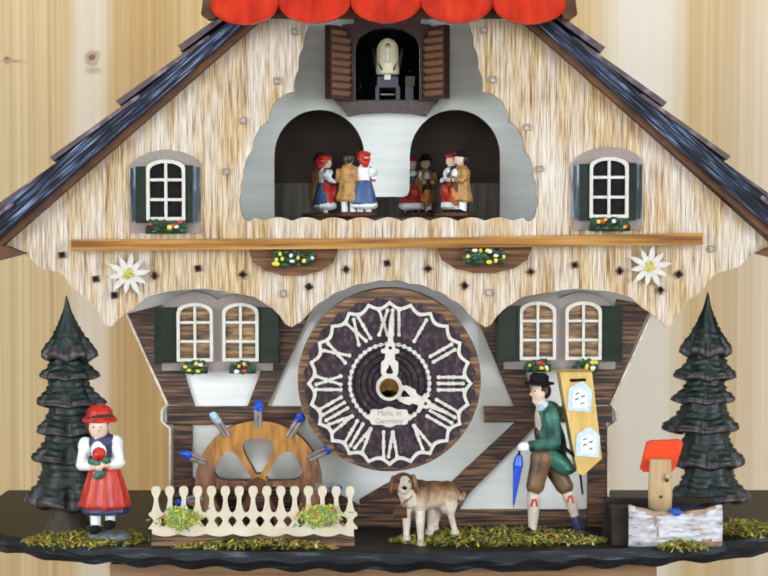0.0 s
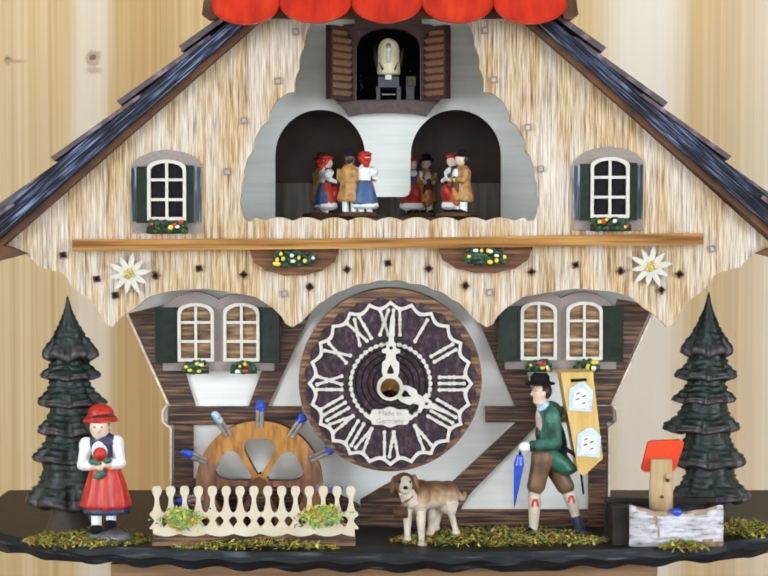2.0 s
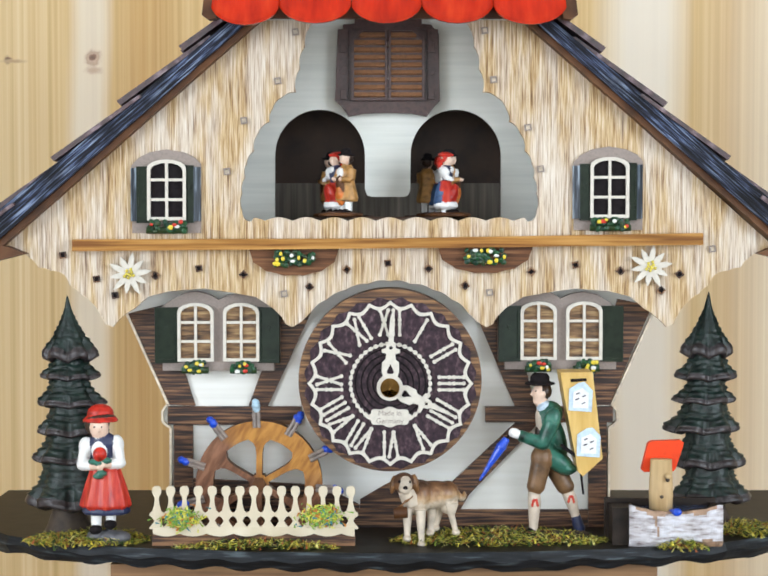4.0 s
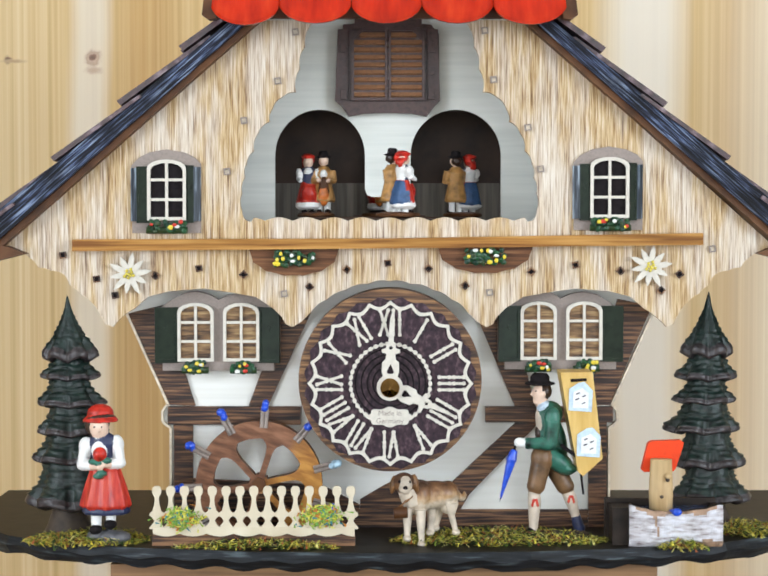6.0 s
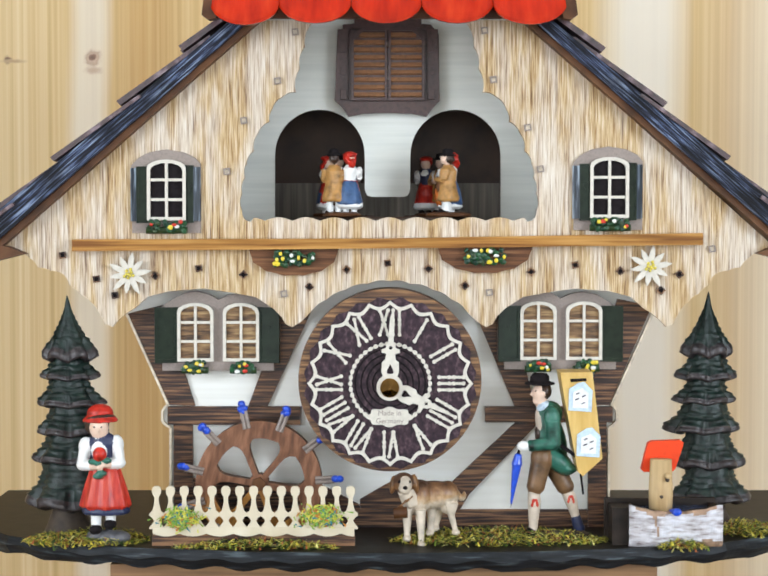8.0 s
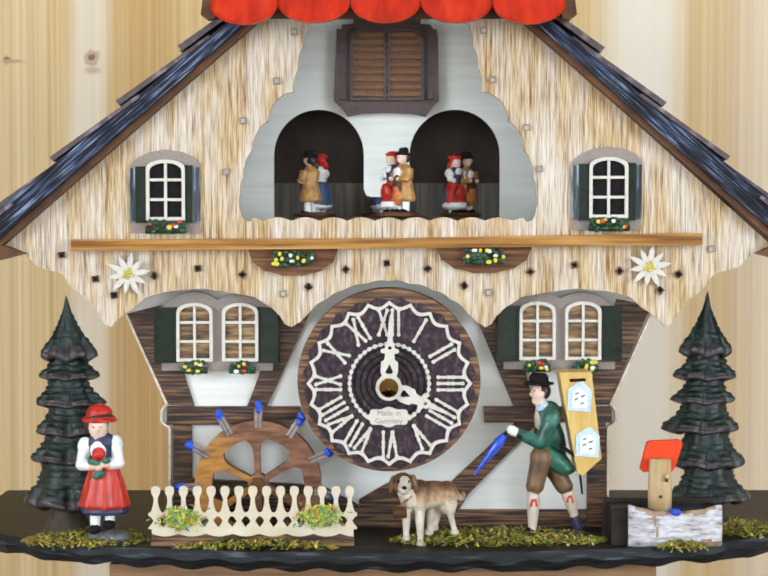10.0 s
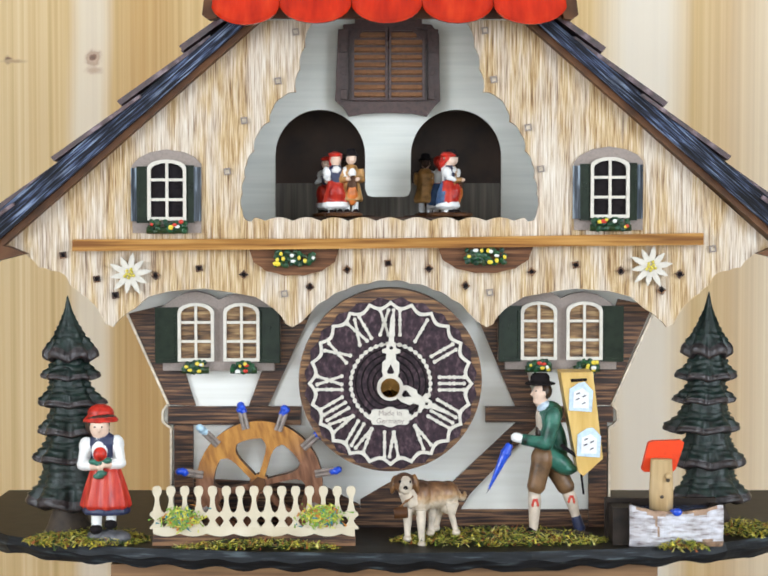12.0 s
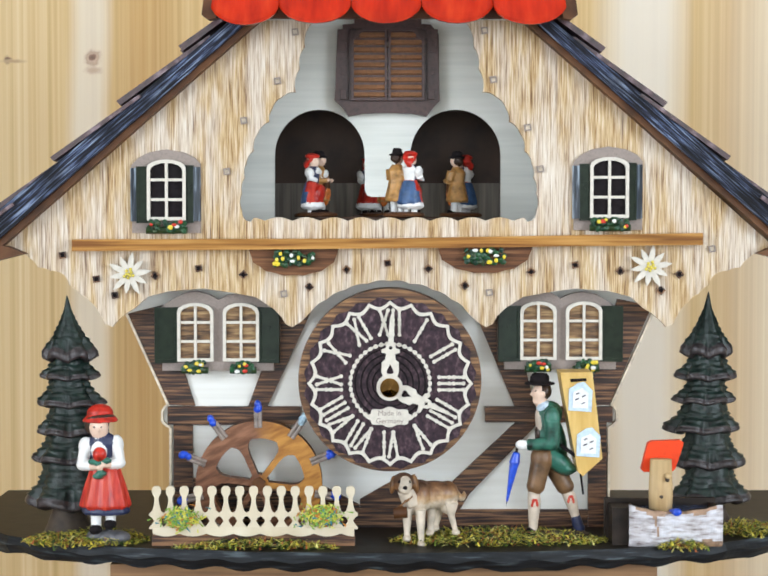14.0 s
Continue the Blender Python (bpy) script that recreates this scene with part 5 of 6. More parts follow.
# ---- girl figurine ----
G = -0.0520
def at(p, y=0.0, base=G):
    return Vector((p[0], base + y, p[1]))
mats = [SKIN, WHITE, RED, NAVY, BLACK, REDHAT, HAIR, GREENCOAT, paint("stone_grey", (0.11, 0.11, 0.12), 0.35, 0.4, 150)]
u = 0.0003
bm = bmesh.new()
gx = -0.1625
for cx_, cz_, rx_, rz_ in ((-0.1625, 1.3145, 0.0110, 0.0052), (-0.1560, 1.3150, 0.0085, 0.0044), (-0.1680, 1.3160, 0.0060, 0.0034)):
    ell(bm, (cx_, G - 0.001, cz_), (rx_, 0.0066, rz_), 8, None, 10)
for p, dy in (((-0.1678, 1.3203), -0.002), ((-0.1598, 1.3226), 0.001)):
    ell(bm, at(p, dy - 0.002), (13 * u, 17 * u, 9 * u), 4)
    limb(bm, at(p, dy), at((p[0], p[1] + 38 * u), dy), 10 * u, 11 * u, 1)
lathe(bm, [(44 * u, -3 * u), (47 * u, 2 * u), (45 * u, 14 * u)], (gx, G, 1.3297), 28, 3, 0.62, lambda a, z: 1 + 0.035 * math.sin(7 * a))
lathe(bm, [(40 * u, 2 * u), (49 * u, 8 * u), (48 * u, 16 * u), (39 * u, 48 * u), (30 * u, 76 * u), (22 * u, 88 * u), (18 * u, 92 * u)], (gx, G - 0.0006, 1.3313), 28, 2, 0.62, lambda a, z: 1 + 0.065 * math.sin(8 * a + 0.5))
lathe(bm, [(20 * u, 0), (25 * u, 22 * u), (30 * u, 46 * u), (25 * u, 58 * u), (12 * u, 66 * u)], (gx - 4 * u, G, 1.3566), 20, 3, 0.6)
ell(bm, at((-0.1652, 1.3664), -0.0030), (17 * u, 12 * u, 22 * u), 1)
ell(bm, at((-0.1654, 1.3732), -0.0010), (14 * u, 12 * u, 9 * u), 1)
for sh, el, hd in (((-0.1738, 1.3681), (-0.1756, 1.3577), (-0.1647, 1.3577)), ((-0.1560, 1.3692), (-0.1538, 1.3589), (-0.1630, 1.3589))):
    ell(bm, at(sh), (15 * u, 14 * u, 20 * u), 1)
    limb(bm, at(sh), at(el, -0.002), 13 * u, 11 * u, 1)
    ell(bm, at(el, -0.002), (12 * u, 11 * u, 11 * u), 1)
    limb(bm, at(el, -0.002), at(hd, -0.0075), 10 * u, 7 * u, 0)
    wr = (el[0] * 0.45 + hd[0] * 0.55, el[1] * 0.45 + hd[1] * 0.55)
    limb(bm, at(el, -0.002), at(wr, -0.0050), 12 * u, 9.5 * u, 1)
    ell(bm, at(hd, -0.0078), (9 * u, 7 * u, 8 * u), 0)
ell(bm, at((-0.1644, 1.3649), -0.0085), (14 * u, 10 * u, 14 * u), 5)
for p in ((-0.1681, 1.3606), (-0.1607, 1.3612), (-0.1647, 1.3595), (-0.1656, 1.3520), (-0.1636, 1.3537)):
    ell(bm, at(p, -0.0080), (11 * u, 7 * u, 6 * u), 7)
limb(bm, at((-0.1657, 1.3715)), at((-0.1663, 1.3761)), 8 * u, 8 * u, 0)
ell(bm, at((-0.1677, 1.3813), 0.0020), (25 * u, 20 * u, 26 * u), 6)
ell(bm, at((-0.1657, 1.3796), -0.0018), (19 * u, 17 * u, 23 * u), 0)
ell(bm, at((-0.1651, 1.3784), -0.0068), (3 * u, 4 * u, 4 * u), 0)
lathe(bm, [(20 * u, -2 * u), (34 * u, -8 * u), (35 * u, -4 * u), (26 * u, 4 * u), (25 * u, 14 * u), (18 * u, 22 * u), (8 * u, 26 * u), (0.0001, 26 * u)], (gx - 10 * u, G + 0.0012, 1.3851), 24, 5, 0.85)
# flat dark disc paints the shade under the hat brim
ell(bm, (-0.1654, G + 0.0006, 1.3847), (31 * u, 26 * u, 4 * u), 6, (-14, -8, 0), 16)
for ex in ((-0.1677, 1.3804), (-0.1637, 1.3804)):
    ell(bm, at(ex, -0.0062), (2.2 * u, 1.6 * u, 1.8 * u), 6, None, 6)
thing("girl_figurine", fuse(bm, 0.00045), mats, "painted figurine in red skirt and red hat holding flowers", "figurine", smooth=True)

# ---- pedlar figurine ----
G = -0.0310
u = 0.0003
mats = [SKIN, STOCKING, GREENCOAT, BREECHES, BLACK, HAIR, NAVY, RED, YELLOW, ICE, GREYLEATHER, BARK, WHITE]
P = lambda p, y=0.0: at(p, y, -0.0310)
bm = bmesh.new()
lathe(bm, [(80 * u, 0), (76 * u, 6 * u), (60 * u, 9 * u)], (0.1021, -0.0300, BASE_Z), 24, 11, 0.42)
# breeches, stockings and shoes: the front leg nearer, the rear one pushing off
for hip, knee, cuff, calf, ankle, toe, y, shoe in (((0.0938, 1.3590), (0.0903, 1.3425), (0.0890, 1.3392), (0.0894, 1.3330), (0.0888, 1.3165), (0.0872, 1.3140), -0.005, 4),
                                                  ((0.1000, 1.3560), (0.1085, 1.3410), (0.1094, 1.3385), (0.1118, 1.3335), (0.1150, 1.3228), (0.1168, 1.3168), 0.004, 6)):
    limb(bm, P(hip, y), P(knee, y), 21 * u, 18 * u, 3, 16)
    ell(bm, P(hip, y), (23 * u, 22 * u, 26 * u), 3, None, 14)
    ell(bm, P(knee, y), (19 * u, 18 * u, 17 * u), 3, None, 14)
    limb(bm, P(knee, y), P(cuff, y), 17 * u, 14 * u, 3, 14)
    limb(bm, P(cuff, y), P(calf, y), 12 * u, 13.5 * u, 1, 12)
    limb(bm, P(calf, y), P(ankle, y), 13.5 * u, 8.5 * u, 1, 12)
    ell(bm, P(toe, y), (15 * u, 11 * u, 10 * u), shoe, (0, 0 if y < 0 else 35, 0))
    limb(bm, P(ankle, y), P(toe, y), 10 * u, 11 * u, shoe, 12)
    for dx, sl in ((-0.0005, -0.0014), (0.0005, 0.0014)):
        ym = y - 12.5 * u
        limb(bm, P((calf[0] + dx, calf[1] + 0.0022), ym), P((calf[0] + dx + sl, calf[1] - 0.0022), ym), 2.4 * u, 2.0 * u, 7, 6)
# coat: chest leaning forward, tail swept back
limb(bm, P((0.0980, 1.3862)), P((0.0962, 1.3690)), 25 * u, 20 * u, 2, 18)
ell(bm, P((0.0988, 1.3850)), (26 * u, 24 * u, 26 * u), 2, (0, 20, 0), 18)
ell(bm, P((0.0962, 1.3640), -0.0005), (21 * u, 24 * u, 18 * u), 2, None, 16)
ell(bm, P((0.1030, 1.3575), -0.0015), (43 * u, 27 * u, 20 * u), 2, (0, 38, 0), 18)
ell(bm, P((0.1085, 1.3530), -0.0015), (23 * u, 24 * u, 11 * u), 2, (0, 12, 0), 16)
ell(bm, P((0.1040, 1.3700), 0.002), (16 * u, 20 * u, 46 * u), 2, (0, -14, 0), 16)
ell(bm, P((0.0929, 1.3800), -0.001), (9 * u, 17 * u, 28 * u), 1, (0, -8, 0), 14)
ell(bm, P((0.0922, 1.3735), -0.001), (8 * u, 14 * u, 18 * u), 5, None, 12)
ell(bm, P((0.0948, 1.3895), -0.001), (15 * u, 17 * u, 9 * u), 9, (0, -35, 0), 14)
limb(bm, P((0.0944, 1.3893)), P((0.0936, 1.3960)), 12 * u, 11 * u, 0)
# head bent forward under a bowler hat
ell(bm, P((0.0928, 1.3968)), (15 * u, 16 * u, 20 * u), 0, (0, -8, 0), 16)
ell(bm, P((0.0912, 1.3928), -0.0005), (9 * u, 10 * u, 9 * u), 0, None, 12)
limb(bm, P((0.0890, 1.3978)), P((0.0876, 1.3958)), 3.5 * u, 3.5 * u, 0)
ell(bm, P((0.0960, 1.3985), 0.0005), (14 * u, 18 * u, 17 * u), 5, None, 14)
ell(bm, P((0.0948, 1.3972), -0.0046), (3 * u, 3 * u, 5 * u), 0, None, 8)
ell(bm, P((0.0897, 1.3990), -0.0040), (2.2 * u, 1.5 * u, 1.8 * u), 5, None, 6)
lathe(bm, [(15 * u, -2 * u), (30 * u, -3 * u), (31 * u, 1 * u), (19 * u, 4 * u), (19.5 * u, 13 * u), (14 * u, 20 * u), (0.0001, 21 * u)], (0.0928, -0.0310, 1.4032), 24, 4, 0.9)
bm = fuse(bm, 0.00045, 4)
crate = [(0.1038, 1.4106), (0.1227, 1.4109), (0.1289, 1.3599), (0.1175, 1.3493), (0.1146, 1.3516), (0.1062, 1.3962)]
solid(bm, crate, -0.0430, -0.0210, 8)
solid(bm, [(0.1096, 1.4068), (0.1190, 1.4073), (0.1193, 1.4056), (0.1099, 1.4050)], -0.0434, -0.0429, 4)
for c_, t_ in (((0.1155, 1.3956), 0), ((0.1203, 1.3687), 0)):
    cx_, cz_ = c_
    solid(bm, [(cx_ + a * u, cz_ + b * u) for a, b in ((-23, -24), (22, -27), (24, 15), (8, 32), (-4, 30), (-22, 18))], -0.0442, -0.0431, 9)
    solid(bm, [(cx_ + a * u, cz_ + b * u) for a, b in ((-15, -19), (15, -20), (16, 10), (4, 20), (-14, 12))], -0.0448, -0.0442, 12)
    for a, b in ((-7, -3), (6, 3), (5, -11), (-6, 8)):
        slab(bm, (cx_ + (a - 3) * u, cz_ + b * u), (cx_ + (a + 4) * u, cz_ + b * u + 3 * u), 2.2 * u, -0.0451, -0.0447, 6)
for p, q in (((0.1045, 1.3675), (0.1145, 1.3602)),):
    slab(bm, p, q, 7 * u, -0.0425, -0.0390, 4)
limb(bm, P((0.1175, 1.3511), 0.002), P((0.1193, 1.3363), 0.002), 2.5 * u, 2 * u, 4, 6)
pedlar = thing("pedlar_figurine", bm, mats, "painted clock pedlar figurine in green coat with a yellow crate", "figurine", smooth=False)
for poly in pedlar.data.polygons:
    poly.use_smooth = poly.material_index not in (8, 9, 10, 12)
# swinging arm with an umbrella, turning at the shoulder
SH = (0.0969, 1.3830)
bm = bmesh.new()
A = lambda p, y=0.0: Vector((p[0] - SH[0], y, p[1] - SH[1]))
u = 0.0003
ell(bm, A((0.0988, 1.3838)), (17 * u, 14 * u, 24 * u), 2, (0, -8, 0), 14)
limb(bm, A((0.0992, 1.3825)), A((0.1004, 1.3700)), 16 * u, 14 * u, 2, 14)
ell(bm, A((0.1003, 1.3690)), (15 * u, 14 * u, 14 * u), 2)
limb(bm, A((0.1000, 1.3688)), A((0.0882, 1.3672)), 14 * u, 11 * u, 2, 12)
limb(bm, A((0.0884, 1.3672)), A((0.0858, 1.3668)), 12 * u, 11 * u, 2, 12)
ell(bm, A((0.0830, 1.3668), -0.0005), (14 * u, 9 * u, 10 * u), 1)
u0, u1 = A((0.0802, 1.3639)), A((0.0766, 1.3297))
d = (u1 - u0)
limb(bm, u0 - d * 0.10, u0 + d * 0.08, 2.5 * u, 3 * u, 4, 8)
limb(bm, u0 + d * 0.06, u0 + d * 0.24, 7 * u, 11 * u, 3, 8)
limb(bm, u0 + d * 0.24, u0 + d * 0.30, 11 * u, 8 * u, 3, 8)
limb(bm, u0 + d * 0.28, u0 + d * 0.92, 9.5 * u, 2.2 * u, 3, 8)
limb(bm, u0 + d * 0.90, u0 + d, 1.5 * u, 1 * u, 4, 6)
arm = local_part("arm", fuse(bm, 0.00045), [SKIN, WHITE, GREENCOAT, BLUE, BLACK], pedlar, "green sleeved arm holding a furled blue umbrella", True)
arm.matrix_parent_inverse = pedlar.matrix_basis.inverted()

# ---- dog ----
G = -0.0470
u = 0.0003
P = lambda p, y=0.0: at(p, y, -0.0470)
bm = bmesh.new()
ell(bm, P((0.0305, 1.3396), 0.002), (46 * u, 24 * u, 25 * u), 0, (0, 3, 0), 18)
ell(bm, P((0.0288, 1.3367), 0.001), (42 * u, 22 * u, 20 * u), 0, (0, -6, 0), 18)
ell(bm, P((0.0207, 1.3373), -0.002), (25 * u, 23 * u, 34 * u), 0, (0, 14, 0), 16)
ell(bm, P((0.0213, 1.3408), 0.001), (26 * u, 20 * u, 24 * u), 0, (0, 14, 0), 16)
ell(bm, P((0.0374, 1.3385), 0.004), (24 * u, 22 * u, 28 * u), 0, None, 14)
ell(bm, P((0.0374, 1.3338), 0.002), (17 * u, 16 * u, 22 * u), 0, None, 14)
limb(bm, P((0.0175, 1.3405), -0.002), P((0.0127, 1.3466), -0.006), 21 * u, 17 * u, 0, 14)
limb(bm, P((0.0161, 1.3356), -0.004), P((0.0121, 1.3437), -0.009), 19 * u, 15 * u, 1, 14)
for a, b, y in (((0.0138, 1.3315), (0.0135, 1.3147), -0.007), ((0.0213, 1.3315), (0.0219, 1.3121), -0.010), ((0.0288, 1.3327), (0.0271, 1.3159), 0.004)):
    limb(bm, P(a, y + 0.002), P(b, y), 11 * u, 5.5 * u, 1, 10)
    ell(bm, P(b, y - 0.0012), (9 * u, 12 * u, 6 * u), 1)
for a, k, b, y in (((0.0397, 1.3344), (0.0397, 1.3269), (0.0423, 1.3170), 0.0), ((0.0348, 1.3344), (0.0328, 1.3269), (0.0305, 1.3182), 0.007)):
    limb(bm, P(a, y), P(k, y), 15 * u, 7 * u, 1, 10)
    limb(bm, P(k, y), P(b, y), 7 * u, 5.5 * u, 1, 10)
    ell(bm, P(b, y - 0.0012), (9 * u, 12 * u, 6 * u), 1)
limb(bm, P((0.0420, 1.3396), 0.007), P((0.0460, 1.3350), 0.008), 8 * u, 6 * u, 0)
ell(bm, P((0.0460, 1.3359), 0.008), (9 * u, 8 * u, 7 * u), 0)
ell(bm, P((0.0115, 1.3477), -0.009), (22 * u, 21 * u, 20 * u), 0, None, 16)
ell(bm, P((0.0121, 1.3472), -0.0125), (15 * u, 11 * u, 17 * u), 1, None, 12)
ell(bm, P((0.0121, 1.3445), -0.0138), (11.5 * u, 13 * u, 10 * u), 1, None, 14)
ell(bm, P((0.0124, 1.3460), -0.0172), (4.5 * u, 4 * u, 3.6 * u), 2)
for ex in ((0.0089, 1.3492), (0.0152, 1.3492)):
    ell(bm, P(ex, -0.0148), (2.6 * u, 2.6 * u, 2.6 * u), 2, None, 8)
for p, t in (((0.0052, 1.3463), 8), ((0.0184, 1.3472), -10)):
    ell(bm, P(p, -0.0085), (6.5 * u, 11 * u, 19 * u), 3, (0, t, 0), 12)
limb(bm, P((0.0081, 1.3333), -0.0120), P((0.0167, 1.3402), -0.0105), 2.5 * u, 2.5 * u, 3, 8)
limb(bm, P((0.0055, 1.3304), -0.0125), P((0.0138, 1.3309), -0.0125), 11.5 * u, 11.5 * u, 4, 12)
limb(bm, P((0.0455, 1.3352), 0.008), P((0.0478, 1.3372), 0.007), 6.5 * u, 5 * u, 0)
limb(bm, P((0.0478, 1.3372), 0.007), P((0.0474, 1.3402), 0.006), 5 * u, 2.5 * u, 0)
thing("dog_figurine", fuse(bm, 0.00045, 7), [DOGCOAT, DOGWHITE, BLACK, paint("dog_ear", (0.20, 0.095, 0.035), 0.4, 0.4, 150), FASCIA], "painted tan and white dog figurine with a cask", "figurine", smooth=True)

# ---- water trough with spout post ----
u = 0.0003
trough = base_of("water_trough", 0.1688, -0.0490, BASE_Z, "silver-barked log trough with a red-capped spout post", "trough")
bm = bmesh.new()
xa, xb, za, zb = 0.1418, 0.1961, BASE_Z, 1.3355
NX, NZ = 44, 14
grid = []
for j in range(NZ + 1):
    row_ = []
    for i in range(NX + 1):
        f, h = i / NX, j / NZ
        dip = 0.0040 * max(0.0, 1.0 - (abs(f - 0.48) / 0.46) ** 2) + 0.0006 * noise.noise((f * 14, 0.0, 2.0))
        x = xa + (xb - xa) * f
        z = za + (zb - dip - za) * h
        edge = max(0.0, abs(h - 0.5) - 0.34) / 0.16
        end = max(0.0, abs(f - 0.5) - 0.44) / 0.06
        y = -0.0640 + 0.0018 * edge * edge + 0.0012 * end * end
        y += 0.0034 * max(0.0, 1.0 - abs(f - 0.47) / 0.30) * (0.3 + 0.7 * abs(h - 0.35))
        y += 0.0007 * noise.noise((x * 260, 0.0, z * 260))
        row_.append(bm.verts.new((x, y, z)))
    grid.append(row_)
for j in range(NZ):
    for i in range(NX):
        fc = bm.faces.new((grid[j][i], grid[j][i + 1], grid[j + 1][i + 1], grid[j + 1][i]))
        f, h = (i + 0.5) / NX, (j + 0.5) / NZ
        wob = 0.03 * noise.noise((f * 9, h * 9, 0.3))
        top_gap = h > 0.80 + 0.9 * abs(f - 0.27) + wob or h > 0.86 + 0.5 * abs(f - 0.76) + wob
        if top_gap or h < 0.20 - 0.5 * abs(f - 0.80) + wob or abs(f - 0.30 + 0.10 * (h - 0.5) + wob) < 0.012 and h > 0.3:
            fc.material_index = 2
rim_ = [grid[0][i] for i in range(NX + 1)] + [grid[j][NX] for j in range(1, NZ + 1)] + [grid[NZ][i] for i in range(NX - 1, -1, -1)] + [grid[j][0] for j in range(NZ - 1, 0, -1)]
rear_ = [bm.verts.new((v.co.x, -0.0580, v.co.z)) for v in rim_]
for i in range(len(rim_)):
    k = (i + 1) % len(rim_)
    bm.faces.new((rim_[k], rim_[i], rear_[i], rear_[k])).material_index = 1
bm.faces.new(rear_[::-1]).material_index = 1
block(bm, xa - 0.0090, xb, -0.0579, -0.0395, za, 1.3232, 1)
block(bm, xa - 0.0090, xa + 0.004, -0.0579, -0.0395, 1.3232, 1.3332, 1)
block(bm, xb - 0.004, xb, -0.0579, -0.0395, 1.3232, 1.3332, 1)
block(bm, xa - 0.0110, xb, -0.0394, -0.0350, za, 1.3358, 1)
part("log", bm, [SILVERBARK, paint("wet_bark", (0.020, 0.013, 0.009), 0.5, 0.5, 160, 0.0, 0, 0.6, 0.25), paint("bared_log", (0.34, 0.22, 0.145), 0.55, 0.4, 260)], trough, "hollowed silver-barked log")
bm = bmesh.new()
block(bm, xa + 0.0042, xb - 0.0042, -0.0578, -0.0396, 1.3247, 1.3315)
part("water", bm, paint("blue_water", (0.03, 0.06, 0.16), 0.12, 0.3, 200, 0.6), trough, "dark blue painted water")
bm = bmesh.new()
lathe(bm, [(0.0068, 0.0), (0.0071, 0.0114), (0.0063, 0.0313)], (0.1615, -0.0535, 1.3297), 18)
ell(bm, (0.1644, -0.0600, 1.3521), (0.0023, 0.0034, 0.0020), 0)
ell(bm, (0.1609, -0.0598, 1.3401), (0.0014, 0.0011, 0.0014), 1)
limb(bm, (0.1644, -0.0590, 1.3521), (0.1638, -0.0625, 1.3498), 0.0014, 0.0011, 1)
part("post", bm, [LOGPALE, BARK], trough, "pale peeled post", True)
bm = bmesh.new()
solid(bm, [(0.1511, 1.3539), (0.1550, 1.3696), (0.1573, 1.3707), (0.1740, 1.3713), (0.1758, 1.3699), (0.1752, 1.3670), (0.1710, 1.3542), (0.1690, 1.3525), (0.1526, 1.3525)], -0.0475, -0.0425)
part("cap", bm, REDTOY, trough, "bright red painted roof cap", bevel=0.001)
bm = bmesh.new()
ell(bm, (0.1692, -0.0632, 1.3316), (0.0030, 0.0016, 0.0022), 0)
ell(bm, (0.1690, -0.0600, 1.3318), (0.0034, 0.0040, 0.0012), 0)
part("paint_drip", bm, [BLUE, ICE], trough, "blue painted drip", True)

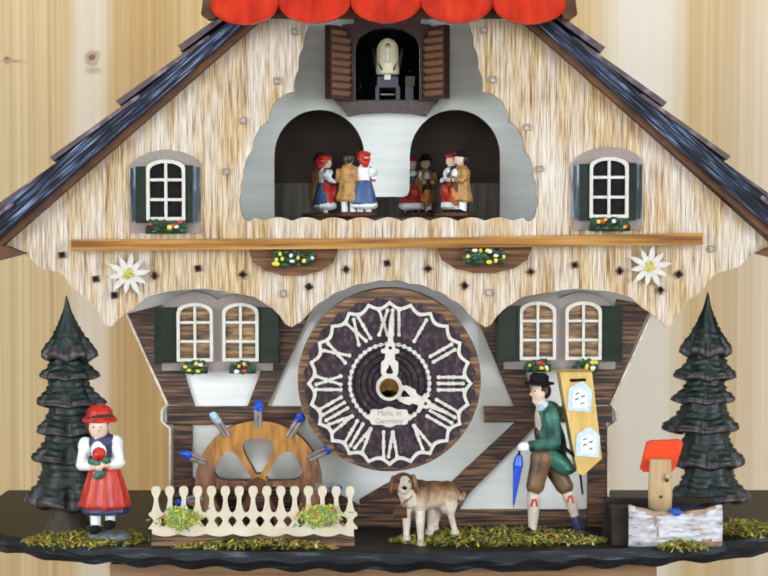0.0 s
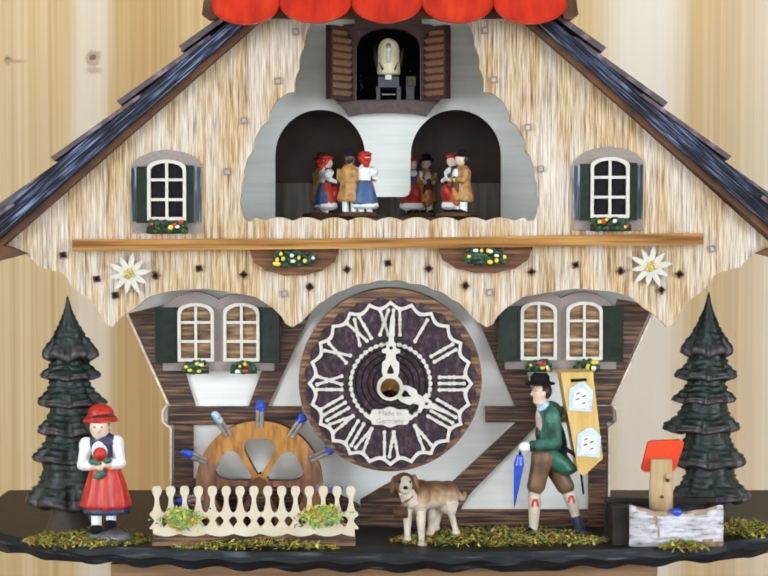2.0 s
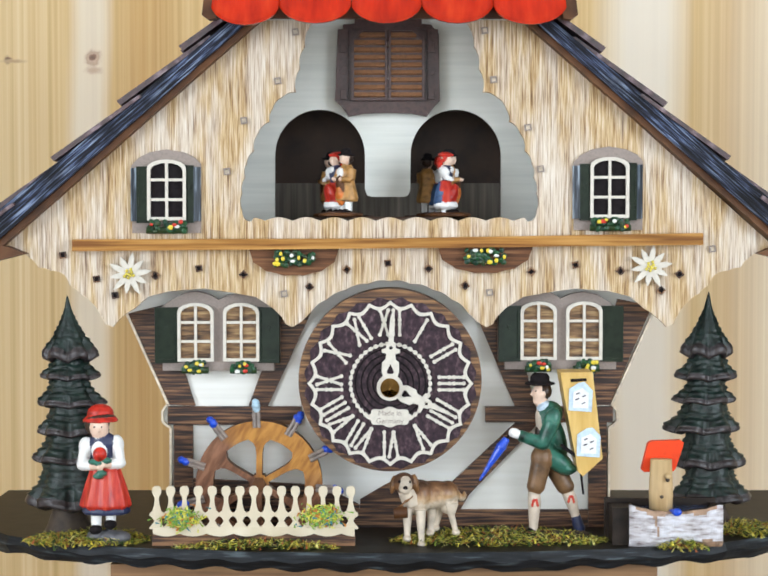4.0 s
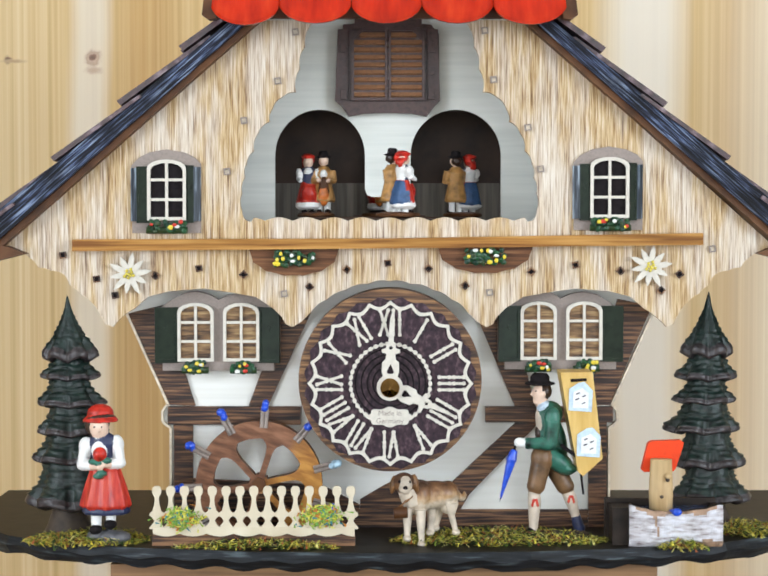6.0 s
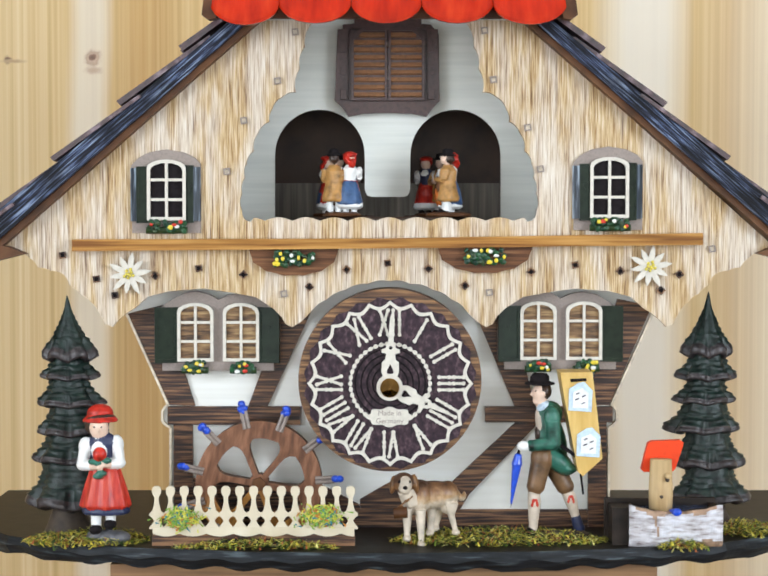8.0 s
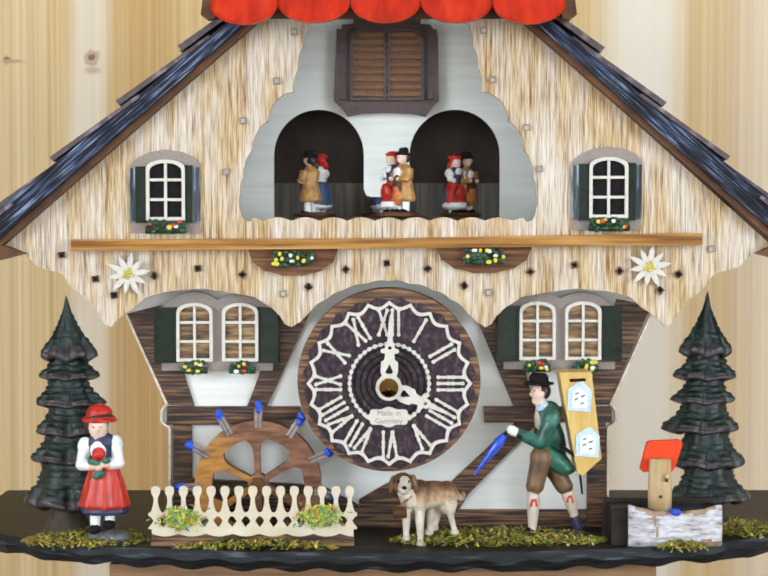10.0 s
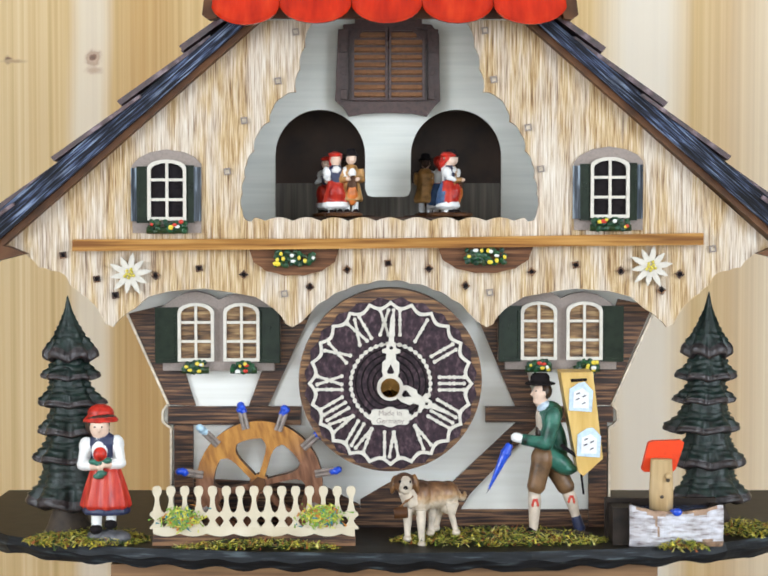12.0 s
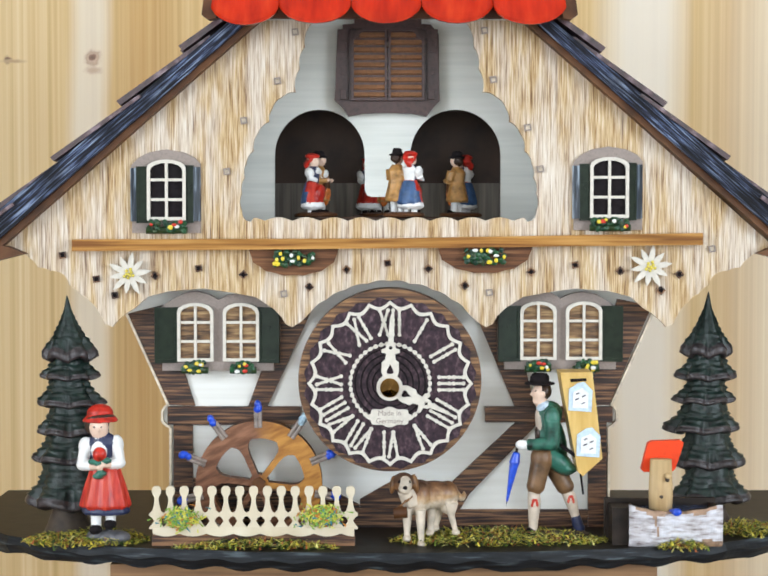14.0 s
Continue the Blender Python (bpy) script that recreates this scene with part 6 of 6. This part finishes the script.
# ---- dancing couples ----
def couple():
    """Painted pair on a round foot: she at -x, he at +x, both facing -y."""
    bm = bmesh.new()
    k = 0.00113
    lathe(bm, [(9.0 * k, 0), (9.5 * k, 0.8 * k), (9.0 * k, 1.8 * k), (6 * k, 2.4 * k)], (0, 0, 0), 20, 8)
    gx_, mx_ = -3.8 * k, 3.8 * k
    for x, mi in ((gx_ - 2 * k, 1), (gx_ + 2 * k, 1), (mx_ - 2 * k, 1), (mx_ + 2 * k, 1)):
        limb(bm, (x, 0, 1.5 * k), (x, 0, 8 * k), 1.5 * k, 1.6 * k, mi, 8)
        ell(bm, (x, -1.2 * k, 2.6 * k), (1.5 * k, 2.4 * k, 1.2 * k), 4)
    lathe(bm, [(5.8 * k, 5.8 * k), (6.4 * k, 7.0 * k), (5.0 * k, 13 * k), (3.2 * k, 18 * k)], (gx_, 0.4 * k, 0), 18, 3, 0.75)
    lathe(bm, [(5.0 * k, 4.0 * k), (6.6 * k, 5.2 * k), (6.2 * k, 7.4 * k)], (gx_, 0, 0), 18, 1, 0.75)
    ell(bm, (gx_, -2.6 * k, 10.5 * k), (4.0 * k, 2.2 * k, 6.4 * k), 2, (12, 0, 0), 14)
    lathe(bm, [(3.0 * k, 17 * k), (3.4 * k, 21 * k), (3.9 * k, 24 * k), (2.0 * k, 26 * k)], (gx_, 0, 0), 14, 6, 0.75)
    ell(bm, (gx_, -2.0 * k, 23.5 * k), (2.3 * k, 1.4 * k, 1.9 * k), 1, None, 10)
    for s_ in (-1, 1):
        ell(bm, (gx_ + s_ * 4.2 * k, -0.3 * k, 22.3 * k), (2.0 * k, 2.0 * k, 3.0 * k), 1, (0, s_ * 12, 0), 10)
        limb(bm, (gx_ + s_ * 4.8 * k, -0.4 * k, 20 * k), (gx_ + s_ * 3.6 * k, -3.6 * k, 18.5 * k), 1.4 * k, 1.1 * k, 1, 8)
    ell(bm, (gx_, -0.3 * k, 28.4 * k), (2.6 * k, 2.6 * k, 3.2 * k), 0, None, 12)
    ell(bm, (gx_, 0.6 * k, 28.0 * k), (2.5 * k, 1.5 * k, 2.2 * k), 9, None, 12)
    ell(bm, (gx_, 0.2 * k, 31.2 * k), (3.5 * k, 3.3 * k, 1.5 * k), 5, None, 12)
    ell(bm, (gx_, 1.0 * k, 29.6 * k), (3.2 * k, 3.0 * k, 3.4 * k), 5, None, 12)
    hers = len(bm.verts)
    lathe(bm, [(5.4 * k, 8.2 * k), (5.9 * k, 9.2 * k), (4.8 * k, 15 * k), (3.9 * k, 20 * k), (4.6 * k, 25.5 * k), (2.4 * k, 29 * k)], (mx_, 0.5 * k, 0), 18, 7, 0.78)
    ell(bm, (mx_, -2.6 * k, 14.5 * k), (2.8 * k, 1.7 * k, 8.5 * k), 8 - 0, (6, 0, 0), 12)
    ell(bm, (mx_, -3.1 * k, 12 * k), (2.5 * k, 1.4 * k, 6.0 * k), 10, (6, 0, 0), 12)
    ell(bm, (mx_, -2.6 * k, 24.5 * k), (1.9 * k, 1.3 * k, 2.6 * k), 1, None, 10)
    for s_ in (-1, 1):
        limb(bm, (mx_ + s_ * 4.2 * k, 0.2 * k, 26.5 * k), (mx_ + s_ * 5.0 * k, -0.8 * k, 20.5 * k), 2.0 * k, 1.8 * k, 7, 10)
        limb(bm, (mx_ + s_ * 5.0 * k, -0.8 * k, 20.5 * k), (mx_ + s_ * 2.6 * k, -4.2 * k, 20.8 * k), 1.8 * k, 1.3 * k, 7, 10)
        ell(bm, (mx_ + s_ * 2.4 * k, -4.4 * k, 20.8 * k), (1.2 * k, 1.2 * k, 1.2 * k), 0, None, 8)
    ell(bm, (mx_, -0.3 * k, 32.4 * k), (2.5 * k, 2.6 * k, 3.3 * k), 0, None, 12)
    ell(bm, (mx_, 0.9 * k, 32.6 * k), (2.6 * k, 2.3 * k, 3.0 * k), 9, None, 12)
    lathe(bm, [(2.2 * k, 34.2 * k), (3.6 * k, 34.2 * k), (3.6 * k, 34.9 * k), (2.4 * k, 35.4 * k), (2.2 * k, 37.6 * k), (1.3 * k, 38.4 * k)], (mx_, 0.2 * k, 0), 18, 4)
    for f in bm.faces:                                  # her apron covers the front of the skirt
        if f.material_index == 3 and f.calc_center_median().y < 0.0012:
            f.material_index = 2
        if f.material_index == 6 and f.calc_center_median().y > 0.0010:
            f.material_index = 1
    for v in list(bm.verts)[hers:]:                     # he stands hardly taller than she does
        if v.co.z > 0.003:
            v.co.z = 0.003 + (v.co.z - 0.003) * 0.89
    for v in bm.verts:                                  # whittled by hand: uneven facets
        v.co += noise.noise_vector(v.co * 520) * 0.00050
        v.co += noise.noise_vector(v.co * 1300) * 0.00020
    bmesh.ops.scale(bm, vec=(1.12, 1.36, 1.07), verts=bm.verts)
    bm = fuse(bm, 0.00035, 1)
    return mesh_of("dancing_couple", bm, [SKIN, WHITE, RED, SKIRTBLUE, BLACK, REDHAT, NAVY, TANCOAT, FASCIA, HAIR, ORANGE], True)
me = couple()
couples = []
for k in range(4):
    couples.append(tagged(new("dancing_couple", me), "painted dancing couple in red apron and tan coat", "figurine", "dancing couples"))


# ---- what moves ----
def between(t, pairs):
    for (a, u), (b, v) in zip(pairs, pairs[1:]):
        if t <= b:
            return u + (v - u) * (t - a) / (b - a)
    return pairs[-1][1]


START = 3.34
TABLE = [(0.0, 25.0), (START, 25.0), (5.3, 68.0), (8.2, 132.7), (10.3, 179.5), (12.5, 228.5), (14.0, 259.0)]
WHEEL = [(0.0, 0.0), (3.25, 0.0), (5.3, 83.0), (5.5, 91.0), (6.0, 107.5), (6.9, 146.5), (10.9, 302.0), (14.0, 427.0)]
NEAREST = [6.82, 6.12, 6.35, 6.62]                     # when she of each couple comes foremost
SPIN = [(0.0, 0.0), (START, 0.0), (10.6, 334.0 * (10.6 - START)), (14.0, 334.0 * (10.6 - START) + 325.0 * 3.4)]

DRIFT = [(0, 10), (-22, 0), (0, 20), (25, 30)]           # each couple runs a little ahead or behind, at 11.5 and 14 s


def motions():
    times = [0.0, START] + [round(START + 0.2 * i, 3) for i in range(1, 54) if START + 0.2 * i < 13.95] + [14.0]
    walk(turntable, [(t, pose(TX, TY, TZ, 0, 0, -between(t, TABLE))) for t in times])
    for k, ob in enumerate(couples):
        lead = (0.0, -90.0, -180.0, 90.0)[k]
        rows = []
        for t in times:
            f = radians(between(t, TABLE) + lead)
            turn = between(t, SPIN) - between(NEAREST[k], SPIN) + between(t, [(0.0, 0.0), (10.0, 0.0), (11.5, DRIFT[k][0]), (14.0, DRIFT[k][1])])
            rows.append((t, pose(TX - TR * math.sin(f), TY - TR * math.cos(f), TZ, 0, 0, 90 - turn)))
        walk(ob, rows)
    walk(wheel, [(t, pose(WC[0], -0.018, WC[1], 0, between(t, WHEEL), 0)) for t in times])
    drops = [3.10, 4.28, 5.45, 6.62, 7.74, 8.90, 10.08, 11.27, 12.42, 13.57]
    rows = [(0.0, 0.0), (3.3, 0.0)]
    for d in drops:
        for dt, a in ((0.05, 0.0), (0.25, 2.0), (0.48, 7.0), (0.68, 16.0), (0.86, 25.0), (1.0, 30.5), (1.1, 31.0)):
            if 3.35 < d + dt < 13.99:
                rows.append((round(d + dt, 3), a))
    rows.append((14.0, 5.0))
    walk(arm, [(t, pose(SH[0], -0.043, SH[1], 0, a, 0)) for t, a in rows])
    doors = [(0.0, 128.0), (3.22, 128.0), (3.32, 85.0), (3.42, 35.0), (3.5, 0.0), (14.0, 0.0)]
    walk(door_l, [(t, pose(-0.0203, 0.0252, 1.5748, 0, 0, -a)) for t, a in doors])
    walk(door_r, [(t, pose(0.0253, 0.0252, 1.5748, 0, 0, a)) for t, a in doors])
    bow = [(0.0, 0, 0), (0.45, 0, 0), (0.6, 24, 0), (0.75, 30, 0), (0.9, 22, 0), (1.15, 0, 0), (3.22, 0, 0), (3.4, 0, 0.02), (14.0, 0, 0.02)]
    walk(bird, [(t, pose(0.0028, 0.032 + y, 1.5916, a, 0, 0)) for t, a, y in bow])


motions()
